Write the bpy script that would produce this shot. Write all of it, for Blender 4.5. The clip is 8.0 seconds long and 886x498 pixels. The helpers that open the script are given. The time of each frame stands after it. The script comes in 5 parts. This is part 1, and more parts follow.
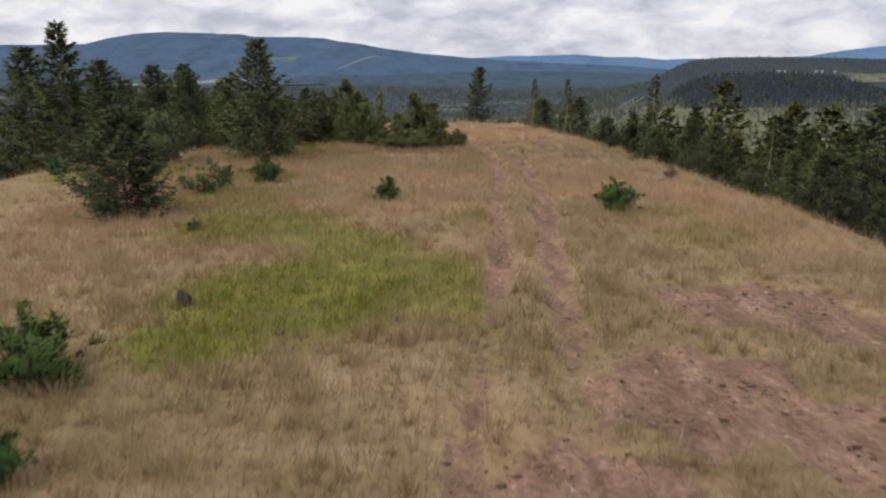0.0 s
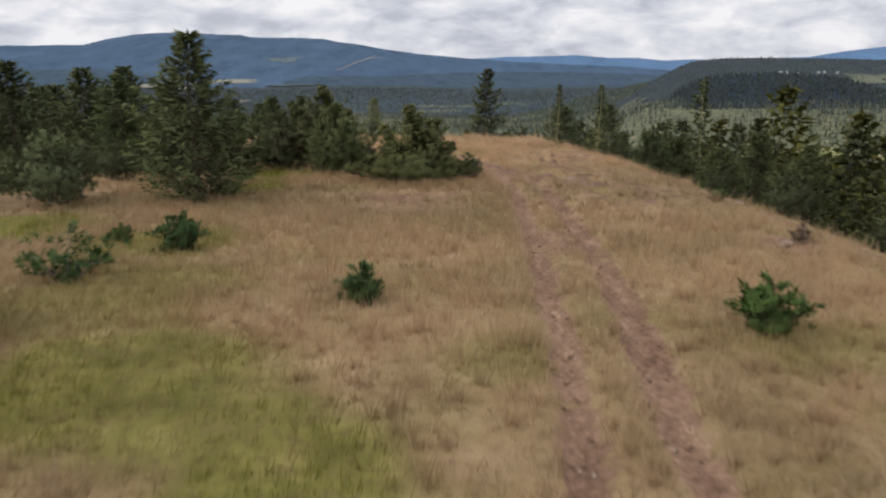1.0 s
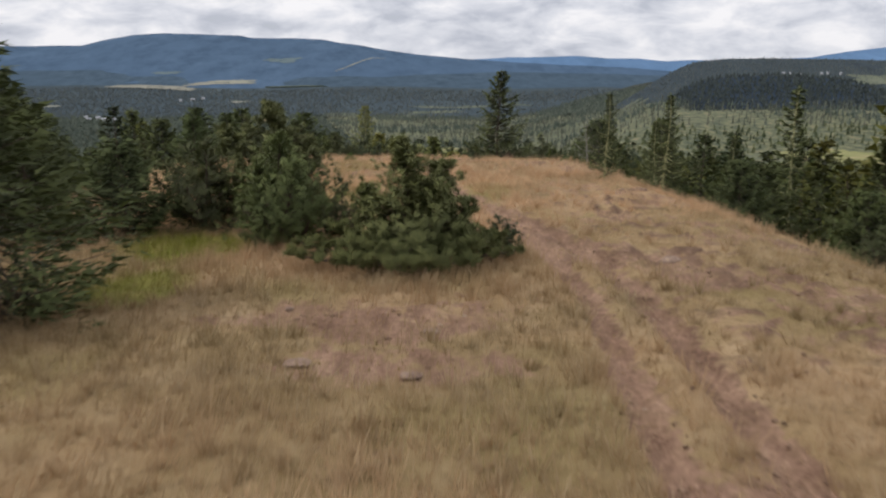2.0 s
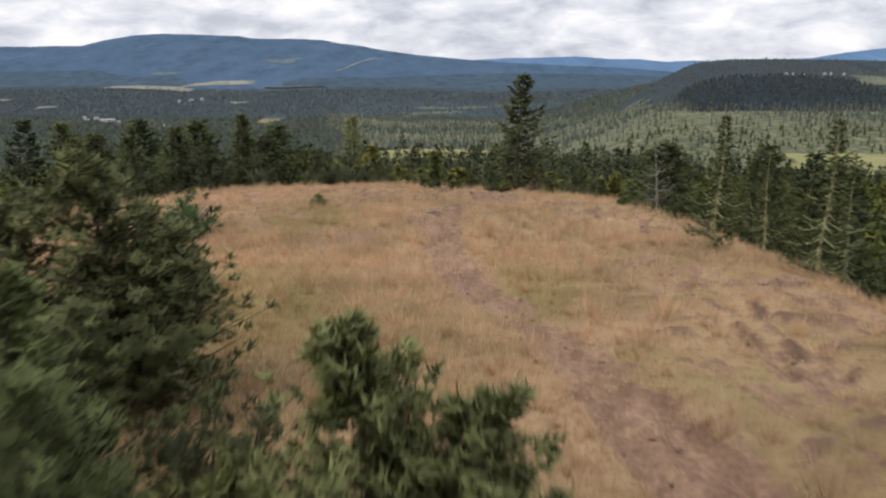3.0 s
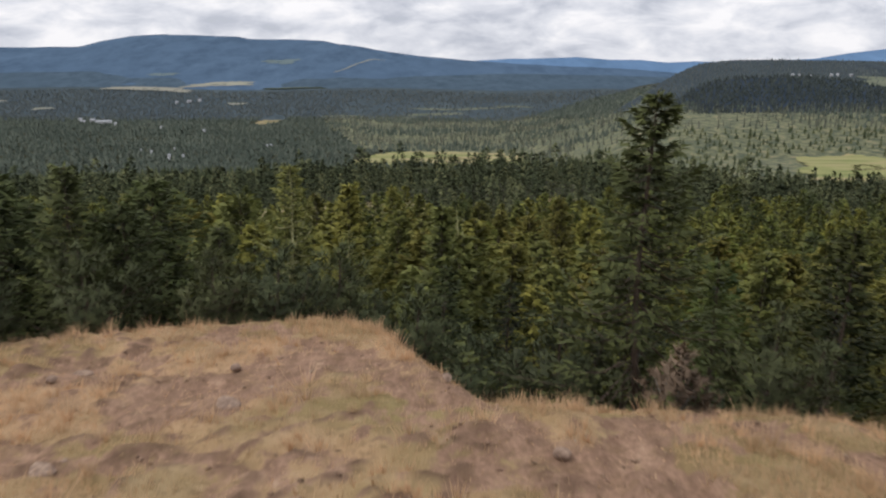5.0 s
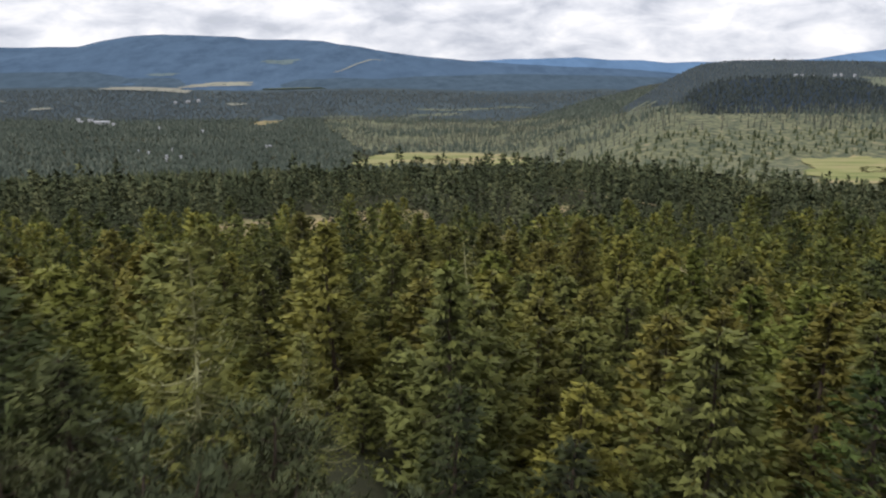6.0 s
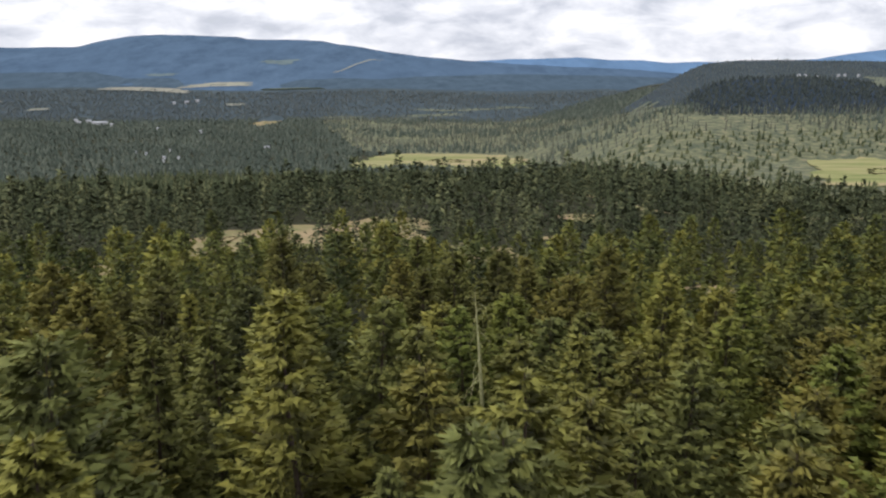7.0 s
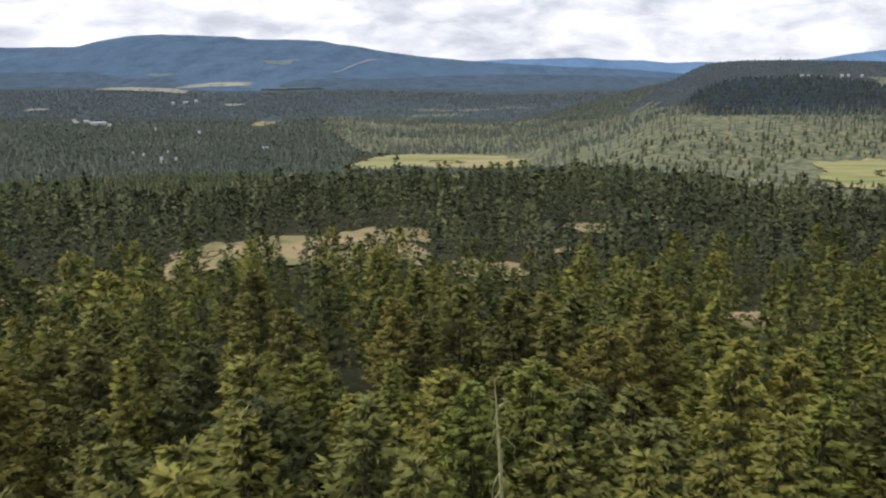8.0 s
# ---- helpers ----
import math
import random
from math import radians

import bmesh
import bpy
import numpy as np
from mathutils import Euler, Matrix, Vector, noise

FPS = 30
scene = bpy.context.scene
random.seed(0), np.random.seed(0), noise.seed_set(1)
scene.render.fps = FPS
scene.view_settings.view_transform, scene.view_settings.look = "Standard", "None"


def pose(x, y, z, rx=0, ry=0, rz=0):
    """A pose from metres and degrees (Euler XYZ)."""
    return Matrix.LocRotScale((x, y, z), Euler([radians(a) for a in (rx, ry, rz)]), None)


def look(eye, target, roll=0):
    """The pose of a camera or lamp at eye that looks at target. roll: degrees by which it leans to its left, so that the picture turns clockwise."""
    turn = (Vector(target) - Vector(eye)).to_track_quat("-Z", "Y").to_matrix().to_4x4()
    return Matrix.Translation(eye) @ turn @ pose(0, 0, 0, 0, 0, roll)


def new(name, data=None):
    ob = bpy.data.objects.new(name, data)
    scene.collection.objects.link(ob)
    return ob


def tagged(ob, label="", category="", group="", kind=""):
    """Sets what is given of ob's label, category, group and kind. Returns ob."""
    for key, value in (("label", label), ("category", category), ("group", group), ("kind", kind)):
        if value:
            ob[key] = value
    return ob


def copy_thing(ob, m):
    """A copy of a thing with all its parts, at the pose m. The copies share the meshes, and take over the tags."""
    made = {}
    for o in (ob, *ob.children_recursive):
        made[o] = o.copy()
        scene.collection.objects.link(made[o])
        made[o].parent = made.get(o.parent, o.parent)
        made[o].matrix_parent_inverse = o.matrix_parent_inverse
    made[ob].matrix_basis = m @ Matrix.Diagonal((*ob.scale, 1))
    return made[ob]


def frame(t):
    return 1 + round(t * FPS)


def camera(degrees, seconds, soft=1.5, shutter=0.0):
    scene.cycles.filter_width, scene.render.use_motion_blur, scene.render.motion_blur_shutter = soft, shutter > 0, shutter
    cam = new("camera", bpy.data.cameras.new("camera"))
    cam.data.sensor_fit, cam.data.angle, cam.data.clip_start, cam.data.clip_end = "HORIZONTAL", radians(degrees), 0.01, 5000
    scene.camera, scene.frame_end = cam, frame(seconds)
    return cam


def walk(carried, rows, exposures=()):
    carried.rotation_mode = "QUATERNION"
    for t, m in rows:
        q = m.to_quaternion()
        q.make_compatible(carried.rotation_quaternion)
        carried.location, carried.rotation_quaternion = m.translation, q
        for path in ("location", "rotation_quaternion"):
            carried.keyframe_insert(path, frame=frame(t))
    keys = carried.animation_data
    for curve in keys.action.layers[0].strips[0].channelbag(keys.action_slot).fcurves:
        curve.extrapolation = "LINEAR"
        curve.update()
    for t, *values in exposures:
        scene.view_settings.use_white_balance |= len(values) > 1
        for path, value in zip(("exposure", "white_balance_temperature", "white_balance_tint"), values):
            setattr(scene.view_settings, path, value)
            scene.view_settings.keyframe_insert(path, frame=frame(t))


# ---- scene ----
# camera: level, straight flight along +y, speeding up to 14 m/s, about five metres over the crest
cam = camera(60.0, 8.0, soft=2.2, shutter=0.25)


def along(t):
    return 14.0 * (t - 0.2594 * (1 - math.exp(-t / 0.6385)))


def tilt(t):
    return 13.898 - math.degrees((1.389 * t - 0.0915 * t * t) / 1358)


walk(cam, [(t, pose(0, along(t), 5.0, 90 - tilt(t), 0, -1.411)) for t in [k * 0.25 for k in range(33)]],
     exposures=[(0.0, 0.0), (2.3, 0.05), (3.0, 0.18), (3.6, 0.02), (4.0, 0.03), (5.0, 0.1), (6.5, 0.32), (8.0, 0.38)])

# ---- world and sun: bright broken overcast ----
SUN_ELEVATION, SUN_TURN = 52.0, 250.0
world = bpy.data.worlds.new("overcast_sky")
scene.world = world
world.use_nodes = True
wn, wl = world.node_tree.nodes, world.node_tree.links
wn.clear()


def wnode(kind, **values):
    n = wn.new(kind)
    for key, value in values.items():
        n.inputs[key].default_value = value
    return n


def wmath(op, a, b=None):
    n = wn.new("ShaderNodeMath")
    n.operation = op
    for i, v in enumerate((a, b)):
        if v is None:
            continue
        if isinstance(v, (int, float)):
            n.inputs[i].default_value = v
        else:
            wl.new(v, n.inputs[i])
    return n.outputs[0]


coords = wn.new("ShaderNodeTexCoord")
split = wn.new("ShaderNodeSeparateXYZ")
wl.new(coords.outputs["Generated"], split.inputs[0])
flat = wn.new("ShaderNodeCombineXYZ")  # banks of cloud, flattened towards the horizon
wl.new(split.outputs["X"], flat.inputs[0])
wl.new(split.outputs["Y"], flat.inputs[1])
wl.new(wmath("MULTIPLY", split.outputs["Z"], 2.7), flat.inputs[2])
puffs = wnode("ShaderNodeTexNoise", Scale=13.0, Detail=8.0, Roughness=0.58, Distortion=0.3)
banks = wnode("ShaderNodeTexNoise", Scale=4.0, Detail=3.0, Roughness=0.5, Distortion=0.2)
wl.new(flat.outputs[0], puffs.inputs["Vector"])
wl.new(flat.outputs[0], banks.inputs["Vector"])
both = wmath("ADD", wmath("MULTIPLY", puffs.outputs["Fac"], 0.6), wmath("MULTIPLY", banks.outputs["Fac"], 0.4))
shade = wn.new("ShaderNodeValToRGB")
shade.color_ramp.elements[0].position, shade.color_ramp.elements[0].color = 0.40, (0.50, 0.525, 0.60, 1)
shade.color_ramp.elements[1].position, shade.color_ramp.elements[1].color = 0.60, (0.90, 0.89, 0.915, 1)
mid = shade.color_ramp.elements.new(0.50)
mid.color = (0.70, 0.715, 0.775, 1)
wl.new(both, shade.inputs[0])
sky = wn.new("ShaderNodeTexSky")
sky.sky_type, sky.sun_disc = "NISHITA", False
sky.sun_elevation, sky.sun_rotation = radians(SUN_ELEVATION), radians(SUN_TURN)
blue = wn.new("ShaderNodeBackground")
blue.inputs["Strength"].default_value = 0.1
wl.new(sky.outputs[0], blue.inputs["Color"])
cloud = wn.new("ShaderNodeBackground")
wl.new(wmath("ADD", wmath("MULTIPLY", wmath("MAXIMUM", split.outputs["Z"], 0.0), 0.66), 0.97), cloud.inputs["Strength"])  # brighter overhead
wl.new(shade.outputs[0], cloud.inputs["Color"])
cover = wn.new("ShaderNodeMapRange")
cover.inputs["From Min"].default_value, cover.inputs["From Max"].default_value = 0.30, 0.40
cover.inputs["To Min"].default_value, cover.inputs["To Max"].default_value = 0.7, 1.0
wl.new(both, cover.inputs["Value"])
sky_mix = wn.new("ShaderNodeMixShader")
wl.new(cover.outputs[0], sky_mix.inputs[0])
wl.new(blue.outputs[0], sky_mix.inputs[1])
wl.new(cloud.outputs[0], sky_mix.inputs[2])
sky_out = wn.new("ShaderNodeOutputWorld")
wl.new(sky_mix.outputs[0], sky_out.inputs["Surface"])

sun = new("sun", bpy.data.lights.new("sun", "SUN"))
sun.data.energy, sun.data.angle, sun.data.color = 1.5, radians(12), (1.0, 0.95, 0.87)
sun_a = radians(SUN_TURN)
sun_way = Vector((math.sin(sun_a) * math.cos(radians(SUN_ELEVATION)), math.cos(sun_a) * math.cos(radians(SUN_ELEVATION)), math.sin(radians(SUN_ELEVATION))))
sun.matrix_world = look((0, 0, 60), Vector((0, 0, 60)) - sun_way)
# ---- materials ----
def material(name, build):
    m = bpy.data.materials.new(name)
    m.use_nodes = True
    nodes, links = m.node_tree.nodes, m.node_tree.links
    nodes.clear()
    out = nodes.new("ShaderNodeOutputMaterial")
    bsdf = nodes.new("ShaderNodeBsdfPrincipled")
    links.new(bsdf.outputs[0], out.inputs["Surface"])
    build(Kit(nodes, links, bsdf, out))
    return m


class Kit:
    """Short names for the nodes that the materials share."""

    def __init__(self, nodes, links, bsdf, out):
        self.nodes, self.links, self.bsdf, self.out = nodes, links, bsdf, out
        self.position = nodes.new("ShaderNodeNewGeometry")

    def noise(self, scale, detail=4.0, rough=0.55, stretch=None, spin=0.0):
        n = self.nodes.new("ShaderNodeTexNoise")
        n.inputs["Scale"].default_value, n.inputs["Detail"].default_value, n.inputs["Roughness"].default_value = scale, detail, rough
        source = self.position.outputs["Position"]
        if stretch:
            mapping = self.nodes.new("ShaderNodeMapping")
            mapping.inputs["Scale"].default_value = stretch
            mapping.inputs["Rotation"].default_value = (0, 0, spin)
            self.links.new(source, mapping.inputs["Vector"])
            source = mapping.outputs[0]
        self.links.new(source, n.inputs["Vector"])
        return n.outputs["Fac"]

    def ramp(self, fac, *stops):
        n = self.nodes.new("ShaderNodeValToRGB")
        e = n.color_ramp.elements
        while len(e) < len(stops):
            e.new(0.5)
        for item, (at, colour) in zip(e, stops):
            item.position, item.color = at, (*colour, 1) if len(colour) == 3 else colour
        self.links.new(fac, n.inputs[0])
        return n.outputs[0]

    def band(self, fac, low, high, a=0.0, b=1.0):
        n = self.nodes.new("ShaderNodeMapRange")
        for key, v in (("From Min", low), ("From Max", high), ("To Min", a), ("To Max", b)):
            n.inputs[key].default_value = v
        self.links.new(fac, n.inputs["Value"])
        return n.outputs[0]

    def mix(self, fac, a, b, kind="MIX"):
        n = self.nodes.new("ShaderNodeMix")
        n.data_type, n.blend_type = "RGBA", kind
        for slot, v in ((n.inputs[0], fac), (n.inputs[6], a), (n.inputs[7], b)):
            if isinstance(v, (int, float)):
                slot.default_value = v
            elif isinstance(v, tuple):
                slot.default_value = (*v, 1)
            else:
                self.links.new(v, slot)
        return n.outputs[2]

    def math(self, op, a, b):
        n = self.nodes.new("ShaderNodeMath")
        n.operation = op
        for i, v in enumerate((a, b)):
            if isinstance(v, (int, float)):
                n.inputs[i].default_value = v
            else:
                self.links.new(v, n.inputs[i])
        return n.outputs[0]

    def masks(self, name):
        a = self.nodes.new("ShaderNodeAttribute")
        a.attribute_name = name
        s = self.nodes.new("ShaderNodeSeparateColor")
        self.links.new(a.outputs["Color"], s.inputs[0])
        return s.outputs[0], s.outputs[1], s.outputs[2]

    def ahead(self, start, stop):
        """0 before start, 1 past stop, along the ridge."""
        s = self.nodes.new("ShaderNodeSeparateXYZ")
        self.links.new(self.position.outputs["Position"], s.inputs[0])
        return self.band(s.outputs["Y"], start, stop)

    def island(self):
        return self.position.outputs["Random Per Island"]

    def each(self):
        return self.nodes.new("ShaderNodeObjectInfo").outputs["Random"]

    def bump(self, fac, strength, distance):
        n = self.nodes.new("ShaderNodeBump")
        n.inputs["Strength"].default_value, n.inputs["Distance"].default_value = strength, distance
        self.links.new(fac, n.inputs["Height"])
        self.links.new(n.outputs[0], self.bsdf.inputs["Normal"])

    def through_light(self, colour, share):
        """Thin needles and leaves let some light through."""
        t = self.nodes.new("ShaderNodeBsdfTranslucent")
        m = self.nodes.new("ShaderNodeMixShader")
        m.inputs[0].default_value = share
        self.links.new(colour, t.inputs["Color"])
        self.links.new(self.bsdf.outputs[0], m.inputs[1])
        self.links.new(t.outputs[0], m.inputs[2])
        self.links.new(m.outputs[0], self.out.inputs["Surface"])

    def finish(self, colour, rough=0.9, specular=0.15):
        if isinstance(colour, tuple):
            self.bsdf.inputs["Base Color"].default_value = (*colour, 1)
        else:
            self.links.new(colour, self.bsdf.inputs["Base Color"])
        self.bsdf.inputs["Roughness"].default_value = rough
        self.bsdf.inputs["Specular IOR Level"].default_value = specular


def ground_nodes(k):
    soil, green, wood = k.masks("cover")
    fine, mid, wide = k.noise(9.0, 6, 0.7), k.noise(1.1, 5, 0.6), k.noise(0.16, 3)
    streak = k.noise(2.2, 4, 0.6, (1.0, 0.28, 1.0))
    dry = k.ramp(k.math("ADD", k.math("MULTIPLY", mid, 0.6), k.math("MULTIPLY", wide, 0.4)),
                 (0.36, (0.18, 0.124, 0.059)), (0.5, (0.26, 0.186, 0.098)), (0.64, (0.345, 0.26, 0.155)))
    rusty = k.mix(k.math("MULTIPLY", k.band(wide, 0.46, 0.62, 0.0, 0.75), k.band(k.ahead(35, 70), 0, 1, 0.45, 1.0)), dry, (0.42, 0.265, 0.16))
    rusty = k.mix(k.band(k.noise(0.23, 3), 0.53, 0.68, 0.0, 0.5), rusty, (0.22, 0.19, 0.075))
    grass = k.mix(k.band(fine, 0.35, 0.7, 0.0, 0.3), rusty, (0.22, 0.15, 0.07))
    lush = k.ramp(mid, (0.3, (0.085, 0.095, 0.018)), (0.55, (0.165, 0.16, 0.035)), (0.72, (0.27, 0.23, 0.075)))
    grass = k.mix(green, grass, lush)
    earth = k.ramp(k.math("ADD", k.math("MULTIPLY", fine, 0.5), k.math("MULTIPLY", streak, 0.5)),
                   (0.34, (0.088, 0.050, 0.034)), (0.46, (0.182, 0.109, 0.074)), (0.57, (0.275, 0.172, 0.118)), (0.68, (0.42, 0.295, 0.20)))
    earth = k.mix(k.math("MULTIPLY", k.ahead(40, 56), 0.1), earth, (0.41, 0.275, 0.19))
    patchy = k.math("ADD", k.math("MULTIPLY", k.math("SUBTRACT", fine, 0.5), 0.9), k.math("MULTIPLY", k.math("SUBTRACT", k.noise(1.9, 6, 0.7), 0.5), 2.4))
    broken = k.band(k.math("ADD", soil, patchy), 0.36, 0.66)
    top = k.mix(broken, grass, earth)
    floor = k.ramp(mid, (0.3, (0.018, 0.021, 0.012)), (0.6, (0.038, 0.038, 0.02)), (0.75, (0.07, 0.06, 0.032)))
    top = k.mix(k.band(k.noise(2.4, 4, 0.6), 0.5, 0.72, 0.0, 0.36), top, (0.17, 0.115, 0.055))
    top = k.mix(k.band(k.noise(5.5, 4, 0.65), 0.52, 0.66, 0.0, 0.5), top, (0.105, 0.066, 0.038))
    # dark line along the ledges: their shadow, painted into the ground colour
    ledge_shade = k.masks("ledge_shade")[0]
    top = k.mix(k.math("MULTIPLY", ledge_shade, k.band(mid, 0.35, 0.6, 0.4, 0.85)), top, (0.075, 0.047, 0.031))
    k.finish(k.mix(wood, top, floor), 0.95, 0.08)
    k.bump(k.math("ADD", fine, k.math("MULTIPLY", mid, 0.6)), 0.55, 0.12)


def grass_nodes(a, b, c, green_a, green_b):
    def build(k):
        soil, green, rust = k.masks("cover")
        dry = k.ramp(k.island(), (0.0, a), (0.5, b), (1.0, c))
        wide = k.noise(0.16, 3)
        dry = k.mix(k.math("MULTIPLY", k.band(wide, 0.46, 0.62, 0.0, 0.75), k.band(k.ahead(35, 65), 0, 1, 0.5, 1.25)), dry, (0.50, 0.315, 0.185))
        dry = k.mix(k.math("MULTIPLY", k.band(k.noise(0.23, 3), 0.54, 0.7, 0.0, 0.34), k.band(k.ahead(45, 60), 0, 1, 1.0, 0.45)), dry, (0.23, 0.20, 0.078))
        dry = k.mix(k.band(k.noise(0.7, 3), 0.5, 0.7, 0.0, 0.5), dry, (0.47, 0.385, 0.255))
        dry = k.mix(k.band(k.noise(2.2, 4, 0.6), 0.5, 0.7, 0.0, 0.32), dry, (0.20, 0.135, 0.062))
        dry = k.mix(k.band(k.noise(5.0, 3, 0.6), 0.52, 0.66, 0.0, 0.36), dry, (0.15, 0.10, 0.048))
        dry = k.mix(k.math("MULTIPLY", k.math("MAXIMUM", k.ahead(40, 54), k.math("MULTIPLY", k.math("MULTIPLY", k.ahead(15, 24), 0.5), k.math("SUBTRACT", 1.0, k.ahead(32, 37)))), k.band(k.noise(0.9, 4, 0.6), 0.4, 0.6, 0.3, 0.95)), dry, (0.63, 0.425, 0.26))
        fresh = k.ramp(k.math("ADD", k.math("MULTIPLY", k.island(), 0.5), k.math("MULTIPLY", k.noise(0.55, 3), 0.5)), (0.25, green_a), (0.75, green_b))
        blade = k.mix(k.math("MULTIPLY", green, k.band(k.noise(1.3, 4, 0.6), 0.36, 0.56, 0.45, 1.0)), dry, fresh)
        k.finish(blade, 0.85, 0.1)
        k.through_light(blade, 0.3)
    return build


def foliage_nodes(dark, mid, light, tip, tint=False, vary=1.0):
    def build(k):
        speck = k.math("ADD", k.math("MULTIPLY", k.island(), 0.22), k.math("MULTIPLY", k.band(k.noise(1.9, 4, 0.65), 0.3, 0.7), 0.78))
        a = k.ramp(speck, (0.0, tuple(0.5 * (u + v) for u, v in zip(dark, mid))), (0.55, mid), (0.9, tuple(0.5 * (u + v) for u, v in zip(mid, light))), (1.0, tuple(0.7 * u + 0.3 * v for u, v in zip(light, tip))))
        b = k.mix(vary, a, k.ramp(k.each(), (0.0, (0.5, 0.56, 0.55)), (0.3, (1.16, 1.03, 0.72)), (0.6, (0.85, 0.95, 0.9)), (0.8, (1.35, 1.28, 0.9)), (1.0, (0.9, 1.1, 0.75))), "MULTIPLY")
        # the crown's inner shade is put into the colour, besides paler young tips
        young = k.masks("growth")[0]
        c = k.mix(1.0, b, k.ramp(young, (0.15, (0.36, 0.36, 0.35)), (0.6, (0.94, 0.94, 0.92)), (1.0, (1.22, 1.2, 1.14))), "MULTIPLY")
        if tint:
            c = k.mix(1.0, c, k.ramp(k.masks("growth")[1], (0.0, (0.45, 0.52, 0.5)), (0.35, (0.85, 0.9, 0.85)), (0.7, (1.08, 1.07, 0.95)), (1.0, (1.22, 1.2, 1.0))), "MULTIPLY")
            c = k.mix(1.0, c, k.ramp(k.noise(0.22, 2, 0.4), (0.36, (0.7, 0.75, 0.75)), (0.47, (1.0, 1.0, 0.92)), (0.56, (1.2, 1.06, 0.82)), (0.66, (1.3, 1.26, 1.0))), "MULTIPLY")
        k.finish(c, 0.7, 0.25)
        k.through_light(c, 0.21)
    return build


def bark_nodes(a, b):
    def build(k):
        n = k.noise(14, 5, 0.65, (1, 1, 0.25))
        k.finish(k.ramp(n, (0.3, a), (0.7, b)), 0.95, 0.1)
        k.bump(n, 0.6, 0.03)
    return build


def plain_nodes(stops, scale, rough=0.9, stretch=None, bump=0.0):
    def build(k):
        n = k.noise(scale, 6, 0.6, stretch)
        k.finish(k.ramp(n, *stops), rough, 0.15)
        if bump:
            k.bump(n, 0.6, bump)
    return build


def woods_nodes(dark, mid, light, size):
    def build(k):
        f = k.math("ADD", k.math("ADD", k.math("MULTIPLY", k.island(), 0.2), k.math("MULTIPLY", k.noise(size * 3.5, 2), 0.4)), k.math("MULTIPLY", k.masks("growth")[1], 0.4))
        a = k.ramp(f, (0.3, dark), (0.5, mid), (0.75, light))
        # ramp paints the crown's inner shade; spires, all at 0.6, stay even
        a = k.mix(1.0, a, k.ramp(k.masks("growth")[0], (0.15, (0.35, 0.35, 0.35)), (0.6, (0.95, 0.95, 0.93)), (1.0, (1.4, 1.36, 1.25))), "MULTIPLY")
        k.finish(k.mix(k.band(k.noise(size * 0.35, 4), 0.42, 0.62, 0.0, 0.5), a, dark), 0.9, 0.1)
    return build


def haze_glow_nodes(deep, pale, glow, patch, scale, flecks=0.0):
    """The far hills, seen through kilometres of air: its blue haze is painted in as a glow."""
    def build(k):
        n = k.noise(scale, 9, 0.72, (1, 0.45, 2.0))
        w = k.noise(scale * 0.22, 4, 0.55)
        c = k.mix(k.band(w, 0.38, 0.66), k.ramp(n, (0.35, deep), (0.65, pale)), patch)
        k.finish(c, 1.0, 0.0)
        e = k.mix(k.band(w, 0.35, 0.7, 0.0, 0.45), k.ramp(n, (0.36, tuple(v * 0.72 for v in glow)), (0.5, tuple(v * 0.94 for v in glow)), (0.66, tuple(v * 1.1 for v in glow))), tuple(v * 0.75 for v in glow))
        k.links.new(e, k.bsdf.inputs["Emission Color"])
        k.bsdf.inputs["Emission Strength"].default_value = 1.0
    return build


def clod_nodes(k):
    k.finish(k.ramp(k.island(), (0.0, (0.105, 0.066, 0.045)), (0.6, (0.19, 0.122, 0.084)), (0.9, (0.27, 0.185, 0.128)), (1.0, (0.38, 0.31, 0.24))), 0.95, 0.08)
    k.bump(k.noise(60, 3), 0.5, 0.01)


GROUND = material("hill_ground", ground_nodes)
GRASS = material("dry_grass", grass_nodes((0.240, 0.170, 0.083), (0.325, 0.240, 0.132), (0.435, 0.345, 0.215), (0.112, 0.124, 0.014), (0.235, 0.230, 0.036)))
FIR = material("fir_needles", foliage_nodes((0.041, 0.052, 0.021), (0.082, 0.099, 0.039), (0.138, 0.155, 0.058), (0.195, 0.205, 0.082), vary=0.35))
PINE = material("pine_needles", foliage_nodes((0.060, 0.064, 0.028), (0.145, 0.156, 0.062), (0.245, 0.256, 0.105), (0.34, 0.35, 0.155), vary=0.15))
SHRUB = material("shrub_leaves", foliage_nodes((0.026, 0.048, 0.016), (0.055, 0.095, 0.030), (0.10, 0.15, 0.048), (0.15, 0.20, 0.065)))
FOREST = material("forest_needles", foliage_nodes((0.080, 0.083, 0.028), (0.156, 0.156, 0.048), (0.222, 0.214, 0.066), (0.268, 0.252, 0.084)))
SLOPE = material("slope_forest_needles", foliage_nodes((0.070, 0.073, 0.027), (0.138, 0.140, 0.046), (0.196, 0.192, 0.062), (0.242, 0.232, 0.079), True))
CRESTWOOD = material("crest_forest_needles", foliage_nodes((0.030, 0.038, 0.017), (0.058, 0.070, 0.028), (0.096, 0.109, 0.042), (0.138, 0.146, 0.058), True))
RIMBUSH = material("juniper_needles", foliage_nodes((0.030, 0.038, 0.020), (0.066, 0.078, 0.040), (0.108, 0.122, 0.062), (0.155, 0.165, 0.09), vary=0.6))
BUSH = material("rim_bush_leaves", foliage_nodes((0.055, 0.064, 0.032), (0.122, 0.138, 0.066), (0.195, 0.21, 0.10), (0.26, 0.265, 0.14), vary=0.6))
